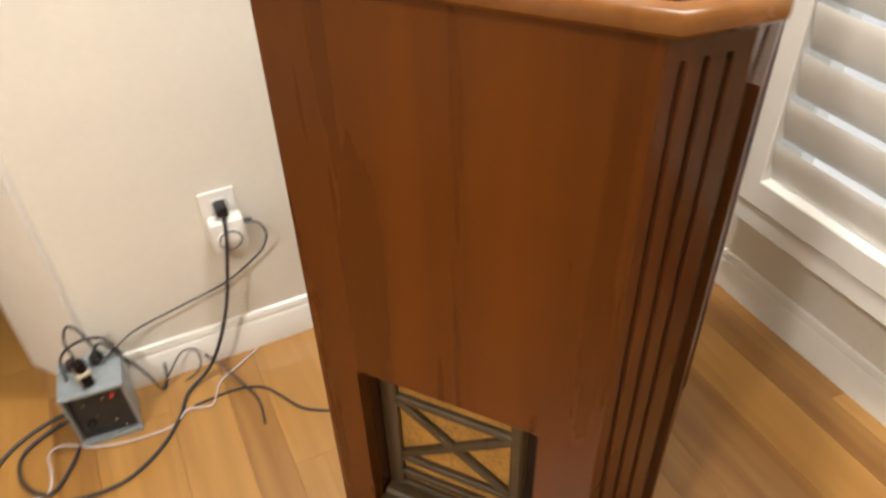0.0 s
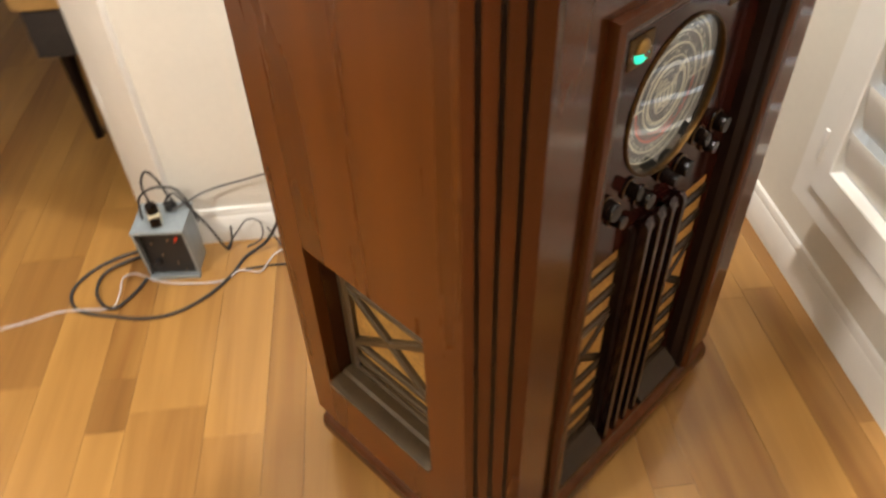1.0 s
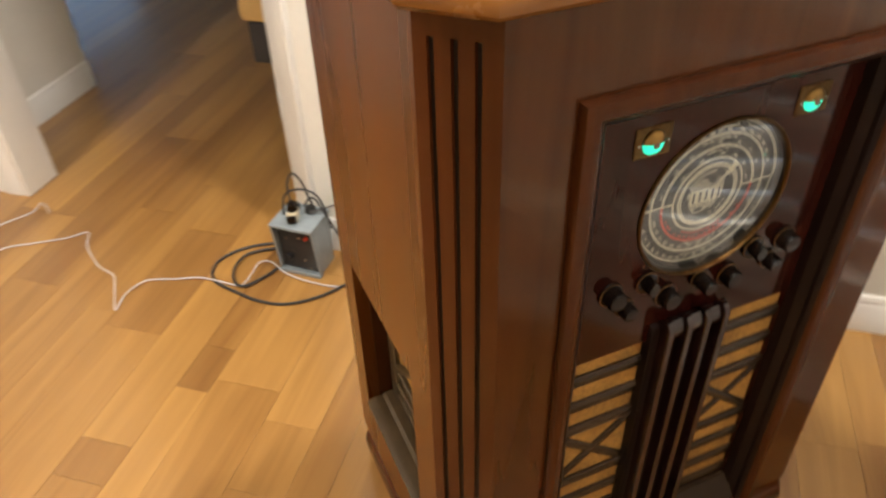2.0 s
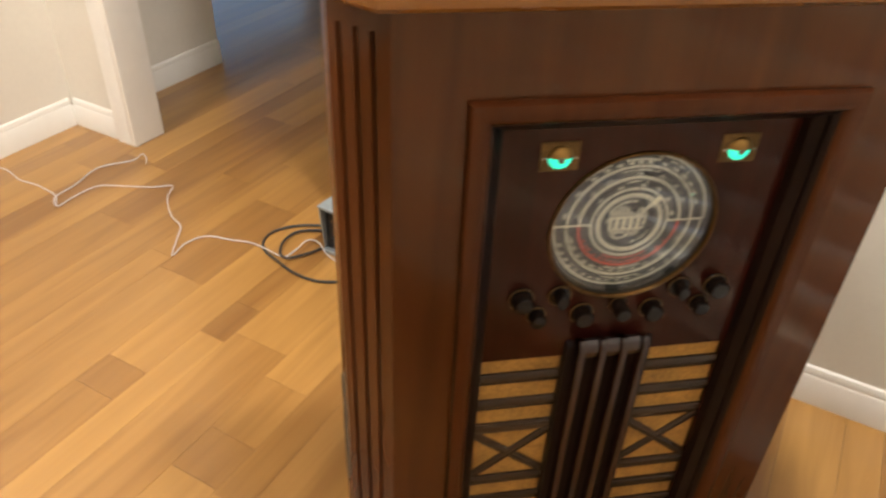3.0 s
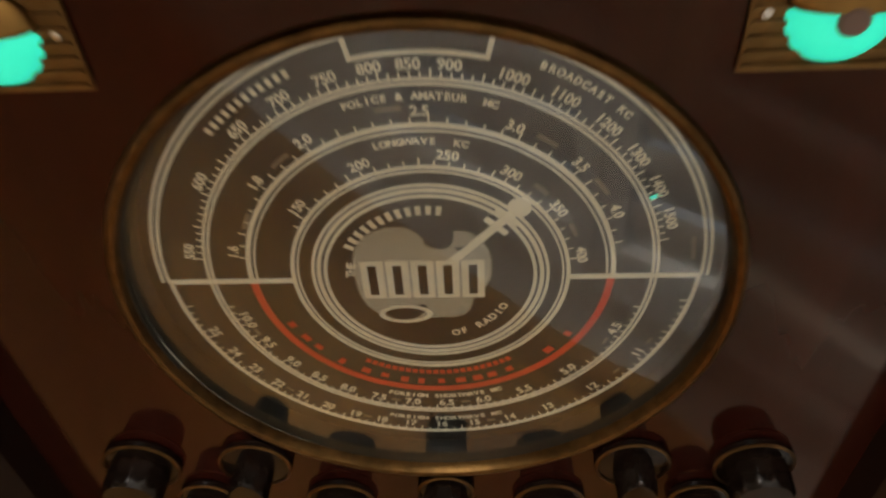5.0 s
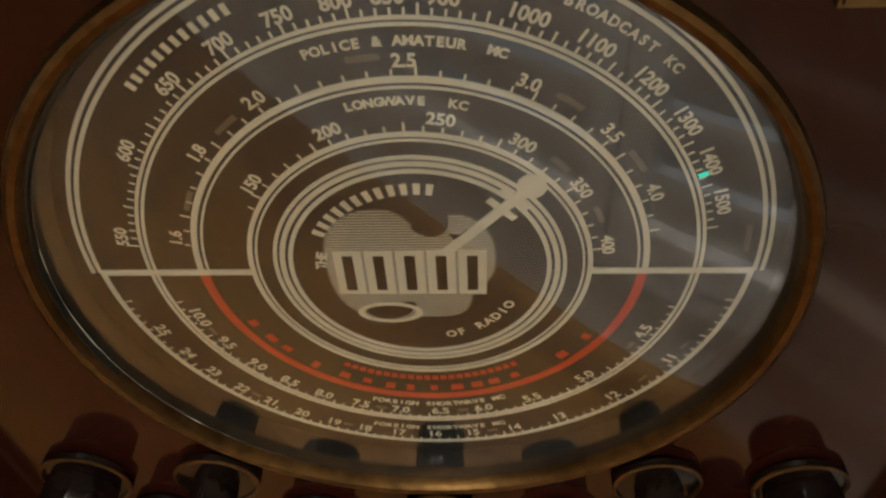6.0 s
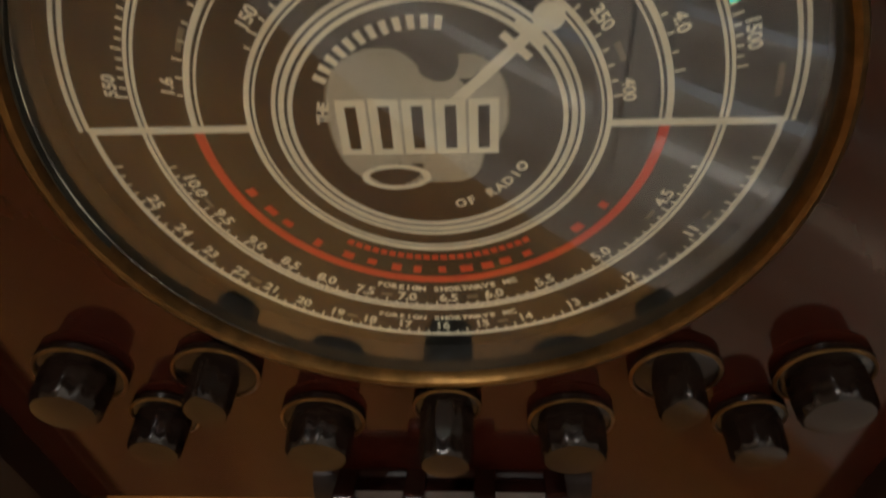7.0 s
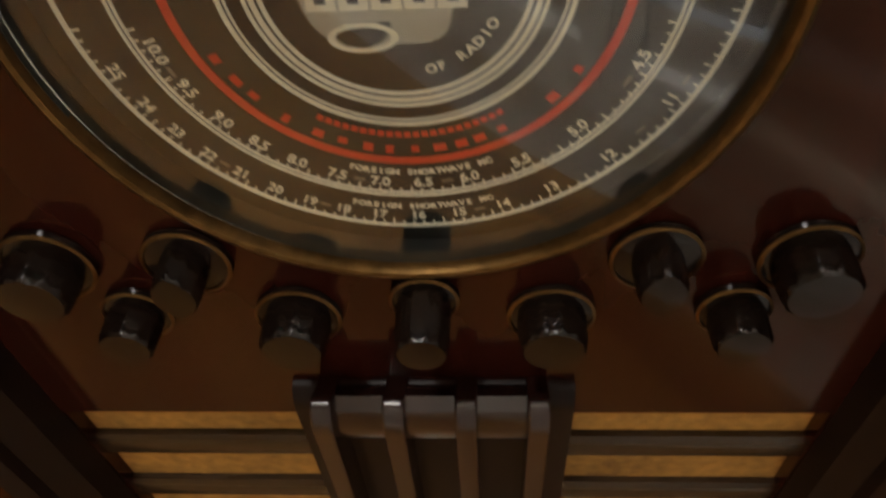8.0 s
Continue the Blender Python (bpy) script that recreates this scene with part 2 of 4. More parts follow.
# white boards that line the opening
along = math.atan2(-0.185, 0.150)
jamb = setting("trim_jamb", box((-0.004, -0.004, 0), (0.240, 0.012, HIGH), 0.003), M_TRIM, "white painted board lining the opening", "trim",
        ROOM @ Matrix.Translation((1.503, 0.0, 0)) @ Matrix.Rotation(along, 4, "Z"))
link("hinge", box((0.204, 0.0115, 0.30), (0.234, 0.0140, 0.39), 0.001), M_TRIM, jamb, "painted hinge leaf")
setting("trim_post", box((2.520, -0.150, 0), (2.542, -0.016, HIGH), 0.003), M_TRIM, "white painted board lining the opening", "trim")
setting("trim_casing", prism([(2.543, -0.035), (2.614, -0.035), (2.614, -0.020), (2.602, -0.015), (2.557, -0.017), (2.543, -0.021)], 0, HIGH), M_TRIM,
        "white moulded door casing", "trim")


# unseen outdoor ground, added pale so that the louver gaps look bright
setting("ground", prism([(-400, -400), (400, -400), (400, 400), (-400, 400)], -0.6, -0.16), plain("pale_ground", (0.55, 0.53, 0.49), 0.9, scale=4, noise_amount=0.1), "pale ground added outside to show bright through the louver gaps", "ground")


# oak planks
def add_quad_box(bm, lo, hi):
    vs = [bm.verts.new((x, y, z)) for x in (lo[0], hi[0]) for y in (lo[1], hi[1]) for z in (lo[2], hi[2])]
    for q in ((1, 5, 7, 3), (0, 1, 3, 2), (4, 6, 7, 5), (0, 4, 5, 1), (2, 3, 7, 6)):
        bm.faces.new([vs[i] for i in q])


DARK = ((1.552, 0.443, 0.138), (1.260, 0.80, 0.12), (1.635, 0.76, 0.10), (1.762, 0.02, 0.42))  # short darker planks: row, start, length


def floor_pieces():
    rng = random.Random(4)
    widths, n, k = (0.127, 0.165, 0.083), 0, 0
    rest, unit = bmesh.new(), {}
    u = 1.260 - 0.375 * 5
    while u < 7.3:
        W = widths[k % 3]
        k += 1
        v = -7.0 - rng.random()
        while v < 3.8:
            ln = rng.choice((0.42, 0.6, 0.8, 1.05, 1.3, 1.6))
            stained = False
            for du, dv, dl in DARK:
                if abs(u - du) < 0.01:
                    if v < dv - 0.01 < v + ln:
                        ln = dv - v
                    elif abs(v - dv) < 0.001:
                        ln, stained = dl, True
            a, b = v, min(v + ln, 3.8 if u < 2.86 else -0.7)
            v += ln
            if b - a < 0.02 or u + W < 0.0:
                continue
            if n < 300 and -0.2 < u < 2.95 and b > -1.2 and a < 1.9:
                key = (W, round(b - a, 3), stained)
                if key not in unit:
                    bm = box((0.0004, 0.0004, -0.004), (W - 0.0004, key[1] - 0.0004, 0.0))
                    unit[key] = ob = link("plank", bm, M_PLANK_DARK if stained else M_PLANK, floor, smooth=False)
                else:
                    ob = unit[key].copy()
                    scene.collection.objects.link(ob)
                ob.matrix_basis = Matrix.Translation((u, a, 0))
                n += 1
            else:
                add_quad_box(rest, (u + 0.0004, a + 0.0004, -0.004), (u + W - 0.0004, b - 0.0004, 0.0))
        u += W
    return rest


M_GOLD = plain("grille_cloth", (0.36, 0.185, 0.036), 0.8, noise_amount=0.5, scale=150, bump=0.5)
M_RIB = wood("rib_wood", (0.0085, 0.0028, 0.0023), (0.022, 0.0066, 0.005), 0.22, 0.0, "Z", 1.0, 0.02, shine=0.6)
M_SLAT = wood("slat_wood", (0.018, 0.0105, 0.0058), (0.044, 0.025, 0.013), 0.25, 0.0, "X", 1.0, 0.03, shine=0.4)
M_LATTICE = wood("lattice_wood", (0.040, 0.025, 0.011), (0.085, 0.054, 0.024), 0.32, 0.0, "Z", 1.0, 0.03, shine=0.4)
M_BRASS = plain("aged_brass", (0.30, 0.175, 0.055), 0.34, 1.0, noise_amount=0.35, scale=90, bump=0.05)
M_COLLAR = plain("tarnished_brass", (0.13, 0.075, 0.028), 0.38, 1.0, noise_amount=0.6, scale=120, bump=0.05)
M_PLATE = plain("dull_brass", (0.16, 0.095, 0.035), 0.45, 1.0, noise_amount=0.4, scale=120, bump=0.08)
M_FACE = plain("dial_face", (0.012, 0.013, 0.010), 0.4, noise_amount=0.2, bump=0)
M_INK = lit_print("cream_print", (0.72, 0.68, 0.50), 0.17)
M_HALF = lit_print("cream_halftone", (0.19, 0.17, 0.12), 0.06)
M_RED = lit_print("red_print", (0.55, 0.050, 0.016), 0.20)
M_GLASS = glass("window_glass")
M_LENS = glass("dial_glass", ior=1.55)
M_BEZEL = plain("worn_bezel", (0.105, 0.057, 0.019), 0.38, 1.0, noise_amount=0.6, scale=160, bump=0.15)
M_EYE = glow("eye_phosphor", (0.030, 0.78, 0.53), 1.15)
M_PUPIL = plain("eye_cap", (0.16, 0.10, 0.08), 0.4)
M_KNOB = plain("brown_bakelite", (0.009, 0.005, 0.0035), 0.16, shine=0.24, coat=0.0, noise_amount=0.3, scale=60)
M_BLACK = plain("black_plastic", (0.014, 0.014, 0.015), 0.35, noise_amount=0.2)
M_CORD = plain("black_rubber", (0.026, 0.025, 0.026), 0.5, noise_amount=0.2)
M_GREYCORD = plain("grey_rubber", (0.10, 0.095, 0.09), 0.5, noise_amount=0.2)
M_WIRE = plain("white_wire", (0.62, 0.58, 0.60), 0.4, noise_amount=0.1)
M_STEEL = plain("grey_hammertone", (0.27, 0.31, 0.33), 0.38, 0.15, noise_amount=0.18, scale=140, bump=0.25)
M_WHITE = plain("white_plastic", (0.78, 0.76, 0.72), 0.3, noise_amount=0.03)
M_CREAM = plain("cream_plastic", (0.60, 0.52, 0.36), 0.35, noise_amount=0.08)
M_GLIDE = plain("nickel_glide", (0.75, 0.72, 0.66), 0.25, 1.0, noise_amount=0.1)
M_SEAT = plain("tan_fabric", (0.45, 0.27, 0.09), 0.9, noise_amount=0.2, scale=150, bump=0.4)
M_NAVY = plain("dark_fabric", (0.035, 0.028, 0.024), 0.9, noise_amount=0.3, scale=120, bump=0.3)
FACING = Matrix.Rotation(radians(90), 4, "X")  # local z points out of the radio's front


# ---- the radio ----
def sweep_frame(section, half, top, foot):
    """A moulding up one side, across the top and down the other. section: (outwards, y)."""
    bm = bmesh.new()
    rows = []
    for sx, up in ((-1, 0), (-1, 1), (1, 1), (1, 0)):
        rows.append([bm.verts.new((sx * (half + d), y, top + d if up else foot)) for d, y in section])
    for a, b in zip(rows, rows[1:]):
        for i in range(len(section)):
            j = (i + 1) % len(section)
            bm.faces.new((a[i], a[j], b[j], b[i]))
    bm.faces.new(rows[0]), bm.faces.new(rows[-1][::-1])
    return bm


def board_with_round_hole(x0, x1, z0, z1, cz, r, y0, y1, steps=96):
    bm = bmesh.new()
    rings = []
    for y in (y0, y1):
        inner, outer = [], []
        for i in range(steps):
            a = 2 * math.pi * i / steps
            c, s = math.cos(a), math.sin(a)
            k = min((x1 if c > 0 else -x0) / max(abs(c), 1e-9), ((z1 - cz) if s > 0 else (cz - z0)) / max(abs(s), 1e-9))
            inner.append(bm.verts.new((r * c, y, cz + r * s)))
            outer.append(bm.verts.new((k * c, y, cz + k * s)))
        rings.append((inner, outer))
        for i in range(steps):
            j = (i + 1) % steps
            bm.faces.new((inner[i], inner[j], outer[j], outer[i]))
    for k in (0, 1):
        for i in range(steps):
            j = (i + 1) % steps
            bm.faces.new((rings[0][k][i], rings[0][k][j], rings[1][k][j], rings[1][k][i]))
    return bm


def fluted_corner(s, z0, z1, ztop):
    """The slanted corner post with three flutes that stop below the top."""
    a, c = Vector((s * 0.3660, 0.0122)), Vector((s * 0.3065, -0.0462))
    along = c - a
    n = Vector((s, -1)).normalized()
    inner = [c - n * 0.03, a - n * 0.03]
    line, h = [a], 0.0034 / along.length
    for t in (0.20, 0.465, 0.73):
        for k in range(7):
            q = -1 + k / 3.0
            line.append(a + along * (t + h * q) - n * 0.006 * math.sqrt(max(0.0, 1 - q * q)))
    line += [c] + inner
    bm = prism([tuple(p) for p in line], z0, ztop)
    add_prism(bm, [tuple(p) for p in [a, c] + inner], ztop, z1)
    return bm, [a + along * t - n * 0.0042 for t in (0.20, 0.465, 0.73)], n


def tube(points, r, steps=8, closed=False, fine=6):
    """A round cord along a smooth line through the points."""
    P = [Vector(p) for p in points]
    line = []
    for i in range(len(P) - 1):
        p0, p1, p2, p3 = P[max(i - 1, 0)], P[i], P[i + 1], P[min(i + 2, len(P) - 1)]
        for k in range(fine):
            t = k / fine
            line.append(0.5 * ((2 * p1) + (p2 - p0) * t + (2 * p0 - 5 * p1 + 4 * p2 - p3) * t * t + (3 * p1 - p0 - 3 * p2 + p3) * t ** 3))
    line.append(P[-1])
    bm = bmesh.new()
    rings, side = [], Vector((0.3, 0.5, 0.81))
    for i, p in enumerate(line):
        d = (line[min(i + 1, len(line) - 1)] - line[max(i - 1, 0)]).normalized()
        side = (side - d * side.dot(d))
        side = side.normalized() if side.length > 1e-4 else d.orthogonal().normalized()
        up = d.cross(side)
        rings.append([bm.verts.new(p + (side * math.cos(2 * math.pi * k / steps) + up * math.sin(2 * math.pi * k / steps)) * r) for k in range(steps)])
    for a, b in zip(rings, rings[1:]):
        for k in range(steps):
            bm.faces.new((a[k], a[(k + 1) % steps], b[(k + 1) % steps], b[k]))
    bm.faces.new(rings[0][::-1]), bm.faces.new(rings[-1])
    return bm


def add_bar(bm, p, q, wide, y0, y1):
    """A straight bar in the x-z plane from p to q, between the depths y0 (back) and y1 (front), its front edges eased."""
    p, q = Vector(p), Vector(q)
    d = (q - p).normalized()
    n = Vector((-d.y, d.x)) * wide / 2
    m = n * 0.55
    ym = y1 + (y0 - y1) * 0.3
    sec = [(n, y0), (n, ym), (m, y1), (-m, y1), (-n, ym), (-n, y0)]
    a = [bm.verts.new((p.x + o.x, y, p.y + o.y)) for o, y in sec]
    b = [bm.verts.new((q.x + o.x, y, q.y + o.y)) for o, y in sec]
    for i in range(6):
        j = (i + 1) % 6
        bm.faces.new((a[i], a[j], b[j], b[i]))
    bm.faces.new(a[::-1]), bm.faces.new(b)
    return bm


def bar(p, q, wide, y0, y1):
    return add_bar(bmesh.new(), p, q, wide, y0, y1)


ZC, R = 0.8035, 0.0985


def ring(r0, r1, a0=0.0, a1=360.0, y=0.0, thick=0.0004):
    """A flat printed arc on the dial, in degrees."""
    bm = bmesh.new()
    n = max(6, int(abs(a1 - a0) / 3))
    vs = []
    for i in range(n + 1):
        a = radians(a0 + (a1 - a0) * i / n)
        vs.append([bm.verts.new((r * R * math.cos(a), r * R * math.sin(a), z)) for r in (r0, r1) for z in (0.0, thick)])
    for p, q in zip(vs, vs[1:]):
        bm.faces.new((p[1], q[1], q[3], p[3]))
        bm.faces.new((p[0], q[0], q[1], p[1]))
        bm.faces.new((p[2], p[3], q[3], q[2]))
    return bm


def join(bms):
    out = bmesh.new()
    for b in bms:
        me = bpy.data.meshes.new("t")
        b.to_mesh(me)
        b.free()
        out.from_mesh(me)
        bpy.data.meshes.remove(me)
    return out


def letters(items, size, bold=0.00018):
    """Words laid round the dial: (text, radius, degrees, feet towards the centre?)."""
    out = bmesh.new()
    for text, r, a, inward in items:
        cu = bpy.data.curves.new("t", "FONT")
        cu.body, cu.size, cu.align_x, cu.align_y, cu.offset, cu.resolution_u = text, size, "CENTER", "CENTER", bold, 3
        ob = bpy.data.objects.new("t", cu)
        me = bpy.data.meshes.new_from_object(ob)
        turn = radians(a - 90 if inward else a + 90)
        me.transform(Matrix.Translation((r * R * math.cos(radians(a)), r * R * math.sin(radians(a)), 0.0005)) @ Matrix.Rotation(turn, 4, "Z"))
        out.from_mesh(me)
        bpy.data.objects.remove(ob)
        bpy.data.curves.remove(cu)
        bpy.data.meshes.remove(me)
    return out


def arc_words(text, r, a0, a1, inward, size):
    """Letter by letter from angle a0 to a1."""
    n = len(text)
    return [(c, r, a0 + (a1 - a0) * (i + 0.5) / n, inward) for i, c in enumerate(text) if c != " "]


def ticks(r0, r1, a0, a1, n, wide=0.0007):
    bm = bmesh.new()
    for i in range(n + 1):
        a = radians(a0 + (a1 - a0) * i / n)
        k = r1 if i % 5 else r1 + (r1 - r0) * 0.6
        d, s = Vector((math.cos(a), math.sin(a))), Vector((-math.sin(a), math.cos(a))) * wide / 2
        q = [d * r0 * R - s, d * k * R - s, d * k * R + s, d * r0 * R + s]
        bm.faces.new([bm.verts.new((*p, 0.0004)) for p in q])
    return bm


def dial(r):
    at = Matrix.Translation((0, 0.0, ZC)) @ FACING

    def mark(name, bm, mat, parent, label=""):
        o = part(name, bm, mat, parent, label, smooth=False)
        if name.endswith(("numbers", "ticks", "lettering", "print", "bar", "bars", "blocks", "rings")):
            o["kind"] = "stuff"
        return o
    face = part("dial_face", lathe([(0, -0.003), (0.1066, -0.003), (0.1066, 0.0), (0, 0.0)], None, 96), M_FACE, r, "black dial face with cream and red scales")
    face.matrix_basis = at
    inks = [ring(0.990, 1.006, -180, 0), ring(1.000, 1.012, 0, 76), ring(1.022, 1.034, 0, 76), ring(1.000, 1.012, 102, 180), ring(1.022, 1.034, 102, 180),
            ring(0.925, 0.940, 76.5, 101.5), ring(0.838, 0.848, 0, 360), ring(0.822, 0.831, 0, 360), ring(0.672, 0.690, 0, 180), ring(0.655, 0.662, 0, 180),
            ring(0.510, 0.525, 0, 360), ring(0.495, 0.502, 0, 360), ring(0.436, 0.448, 0, 360), ring(0.412, 0.428, 0, 360), ring(0.388, 0.402, 0, 360)]
    for s in (-1, 1):
        inks.append(box((s * 0.0512 if s > 0 else -0.0985, -0.0011, 0), (0.0985 if s > 0 else -0.0512, 0.0011, 0.0005)))
    for a in (76.3, 101.7):
        inks.append(ring(0.925, 1.02, a - 0.5, a + 0.5))
    mark("scale_rings", join(inks), M_INK, face, "cream printed rings")
    mark("scale_ticks", join([ticks(0.988, 0.970, -172, -8, 75), ticks(0.822, 0.805, -170, -12, 60), ticks(0.850, 0.868, 12, 172, 75),
                              ticks(0.692, 0.710, 14, 170, 32), ticks(0.527, 0.545, 10, 150, 26)]), M_INK, face, "cream printed ticks")
    low = dict(zip("25 24 23 22 21 20 19 18 17 16 15 14 13 12 11".split(), (-162.4, -153.9, -146.2, -138.2, -130.4, -122.5, -114.6, -107, -98.8, -90, -80.8, -70.7, -59.3, -45.2, -27.9)))
    mark("short_wave_numbers", letters([(k, 0.942, a, False) for k, a in low.items()], 0.0055), M_INK, face)
    mid = dict(zip("10.0 9.5 9.0 8.5 8.0 7.5 7.0 6.5 6.0 5.5 5.0 4.5".split(), (-164, -152.8, -141.8, -131.4, -121, -110.3, -99, -87.8, -75.6, -61.4, -44.7, -22)))
    mark("medium_wave_numbers", letters([(k, 0.778, a, False) for k, a in mid.items()], 0.0056), M_INK, face)
    top = dict(zip("550 600 650 700 750 800 850 900 1000 1100 1200 1300 1400 1500".split(), (169.8, 147.7, 130.4, 118.3, 107.7, 98.6, 91, 83, 70.4, 59.2, 48, 37.8, 28, 18.2)))
    mark("broadcast_numbers", letters([(k, 0.893, a, True) for k, a in top.items()], 0.0050), M_INK, face)
    pol = dict(zip("1.6 1.8 2.0 2.5 3.0 3.5 4.0".split(), (168, 140.6, 120.8, 89.3, 65.2, 44.4, 25.3)))
    mark("police_band_numbers", letters([(k, 0.732, a, True) for k, a in pol.items()], 0.0050), M_INK, face)
    lw = dict(zip("150 200 250 300 350 400".split(), (141.3, 111.2, 81, 58.4, 35.6, 11.4)))
    mark("long_wave_numbers", letters([(k, 0.568, a, True) for k, a in lw.items()], 0.0050), M_INK, face)
    words = arc_words("POLICE & AMATEUR  MC", 0.785, 107.5, 71, True, 0.0042) + arc_words("LONGWAVE  KC", 0.620, 104.5, 75, True, 0.0042) + \
        arc_words("BROADCAST KC", 0.957, 67, 46, True, 0.0042)
    mark("scale_lettering", letters(words, 0.0035), M_INK, face)
    words = arc_words("FOREIGN SHORTWAVE MC", 0.728, -108, -68, False, 0.0030) + arc_words("FOREIGN SHORTWAVE MC", 0.896, -105.5, -72, False, 0.0030)
    mark("scale_lettering", letters(words, 0.0034), M_INK, face)
    mark("scale_lettering", letters(arc_words("THE", 0.300, 177, 163, True, 0.0036) + arc_words("OF RADIO", 0.318, -77, -26, False, 0.0042), 0.0044, 0.0002), M_INK, face)
    mark("name_bar", join([ring(0.312, 0.350, a - 1.7, a + 1.7) for a in [150 - i * 6.2 for i in range(12)]]), M_INK, face, "row of cream bars")
    mark("name_bar", join([ring(0.940, 0.968, a - 0.5, a + 0.5) for a in [114 + i * 1.9 for i in range(12)]]), M_INK, face, "row of cream bars")
    # unreadable small print beside the numbers
    small = [(0.745, 97), (0.735, 56), (0.735, 35), (0.725, 130), (0.705, 155), (0.575, 46), (0.57, 24), (0.965, 8)]
    mark("small_print", join([ring(r0 - 0.008, r0 + 0.008, a - 3.2, a + 3.2) for r0, a in small] + [ring(0.775, 0.787, a - 1.5, a + 1.5) for a in (-158, -104.5, -81.5, -28)] +
                             [ring(0.938, 0.948, a - 1.2, a + 1.2) for a in (-134.4, -111, -76, -36.5, -23)]), M_HALF, face)
    mark("red_scale", join([ring(0.662, 0.690, -180, 0)]), M_RED, face, "red printed arc")
    rng = random.Random(9)
    red = [ring(0.612, 0.612 + rng.uniform(0.022, 0.034), a, a + rng.uniform(2.2, 4.2)) for a in (-158, -150, -143, -131, -121, -113, -105, -98, -90, -83, -76, -70, -62, -44, -32)]
    red += [ring(0.552, 0.572, a, a + 2.2) for a in range(-122, -58, 3)]
    mark("red_print", join(red), M_RED, face, "red unreadable print")
    # emblem: a fiddle with its neck pointing up, crossed by a plain name plate
    body = bmesh.new()
    outline = []
    for i in range(64):
        t = 2 * math.pi * i / 64
        w = 0.0262 + 0.0012 * math.cos(2 * t) - 0.0016 * math.cos(4 * t) + 0.0016 * math.cos(t - 2.4)
        w -= 0.0075 * math.exp(-((t - 1.42) / 0.24) ** 2) + 0.0050 * math.exp(-((t - 5.75) / 0.30) ** 2)
        outline.append((w * math.cos(t), w * math.sin(t)))
    body.faces.new([body.verts.new((x, y, 0.0004)) for x, y in outline])
    o = mark("fiddle_body", body, M_HALF, face, "shaded cream fiddle body")
    o.matrix_basis = Matrix.Translation((-0.0015, 0.001, 0))
    # engraved shading: fine lines across the body, thicker towards the middle
    lines = bmesh.new()
    y = -0.0245
    while y < 0.0255:
        cuts = []
        for (x0, y0), (x1, y1) in zip(outline, outline[1:] + outline[:1]):
            if (y0 - y) * (y1 - y) < 0:
                cuts.append(x0 + (x1 - x0) * (y - y0) / (y1 - y0))
        cuts.sort()
        w = 0.00016 + 0.00008 * math.cos(y * 60)
        for a, b in zip(cuts[::2], cuts[1::2]):
            if b - a > 0.002:
                lines.faces.new([lines.verts.new(p) for p in ((a + 0.0007, y - w, 0.0006), (b - 0.0007, y - w, 0.0006), (b - 0.0007, y + w, 0.0006), (a + 0.0007, y + w, 0.0006))])
        y += 0.00105
    o = mark("engraved_print", lines, M_INK, face, "fine cream engraving lines")
    o.matrix_basis = Matrix.Translation((-0.0015, 0.001, 0))
    mark("tuning_marker", ring(0.852, 0.888, 25.0, 26.0), M_EYE, face, "small green lit tuning mark")
    neck = bmesh.new()
    add_box(neck, (0.006, -0.0016, 0.0004), (0.044, 0.0016, 0.0009))
    add_lathe(neck, [(0.0, 0.0009), (0.0042, 0.0009), (0.0042, 0.0003)], Matrix.Translation((0.0465, 0, 0)), 16)
    for x in (0.034, 0.039):
        add_box(neck, (x, -0.0052, 0.0004), (x + 0.0022, 0.0052, 0.0008))
    o = mark("fiddle_neck", neck, M_INK, face, "cream fiddle neck and scroll")
    o.matrix_basis = Matrix.Rotation(radians(46), 4, "Z")
    for (x, y, a, l, w) in ((0.0045, 0.0195, 25, 0.0058, 0.0034), (0.0125, 0.0155, 20, 0.0028, 0.0016), (-0.010, -0.0172, 12, 0.0085, 0.0034)):
        q = [Vector((l * math.cos(2 * math.pi * i / 20), w * math.sin(2 * math.pi * i / 20) + 0.0012 * math.cos(4 * math.pi * i / 20), 0.0007)) for i in range(20)]
        m = Matrix.Translation((x, y, 0)) @ Matrix.Rotation(radians(a), 4, "Z")
        hole = bmesh.new()
        hole.faces.new([hole.verts.new(m @ p) for p in q])
        mark("fiddle_hole", hole, M_FACE, face)
    edge = bmesh.new()
    q = [(-0.0105 + 0.0105 * math.cos(2 * math.pi * i / 24), -0.0185 + 0.0050 * math.sin(2 * math.pi * i / 24)) for i in range(24)]
    q2 = [(-0.0105 + 0.0083 * math.cos(2 * math.pi * i / 24), -0.0185 + 0.0034 * math.sin(2 * math.pi * i / 24)) for i in range(24)]
    va, vb = [edge.verts.new((*p, 0.0009)) for p in q], [edge.verts.new((*p, 0.0009)) for p in q2]
    for i in range(24):
        edge.faces.new((va[i], va[(i + 1) % 24], vb[(i + 1) % 24], vb[i]))
    mark("fiddle_edge", edge, M_INK, face)
    light, dark = bmesh.new(), bmesh.new()
    for i in range(5):
        x = -0.0212 + i * 0.0093
        add_box(light, (x - 0.0042, -0.0100, 0.0008), (x + 0.0042, 0.0092, 0.0011))
        add_box(dark, (x - 0.0016, -0.0078, 0.0010), (x + 0.0016, 0.0070, 0.0013))
    o = mark("badge_blocks", light, M_INK, face, "row of five cream blocks")
    o.matrix_basis = Matrix.Translation((0, 0.0005, 0))
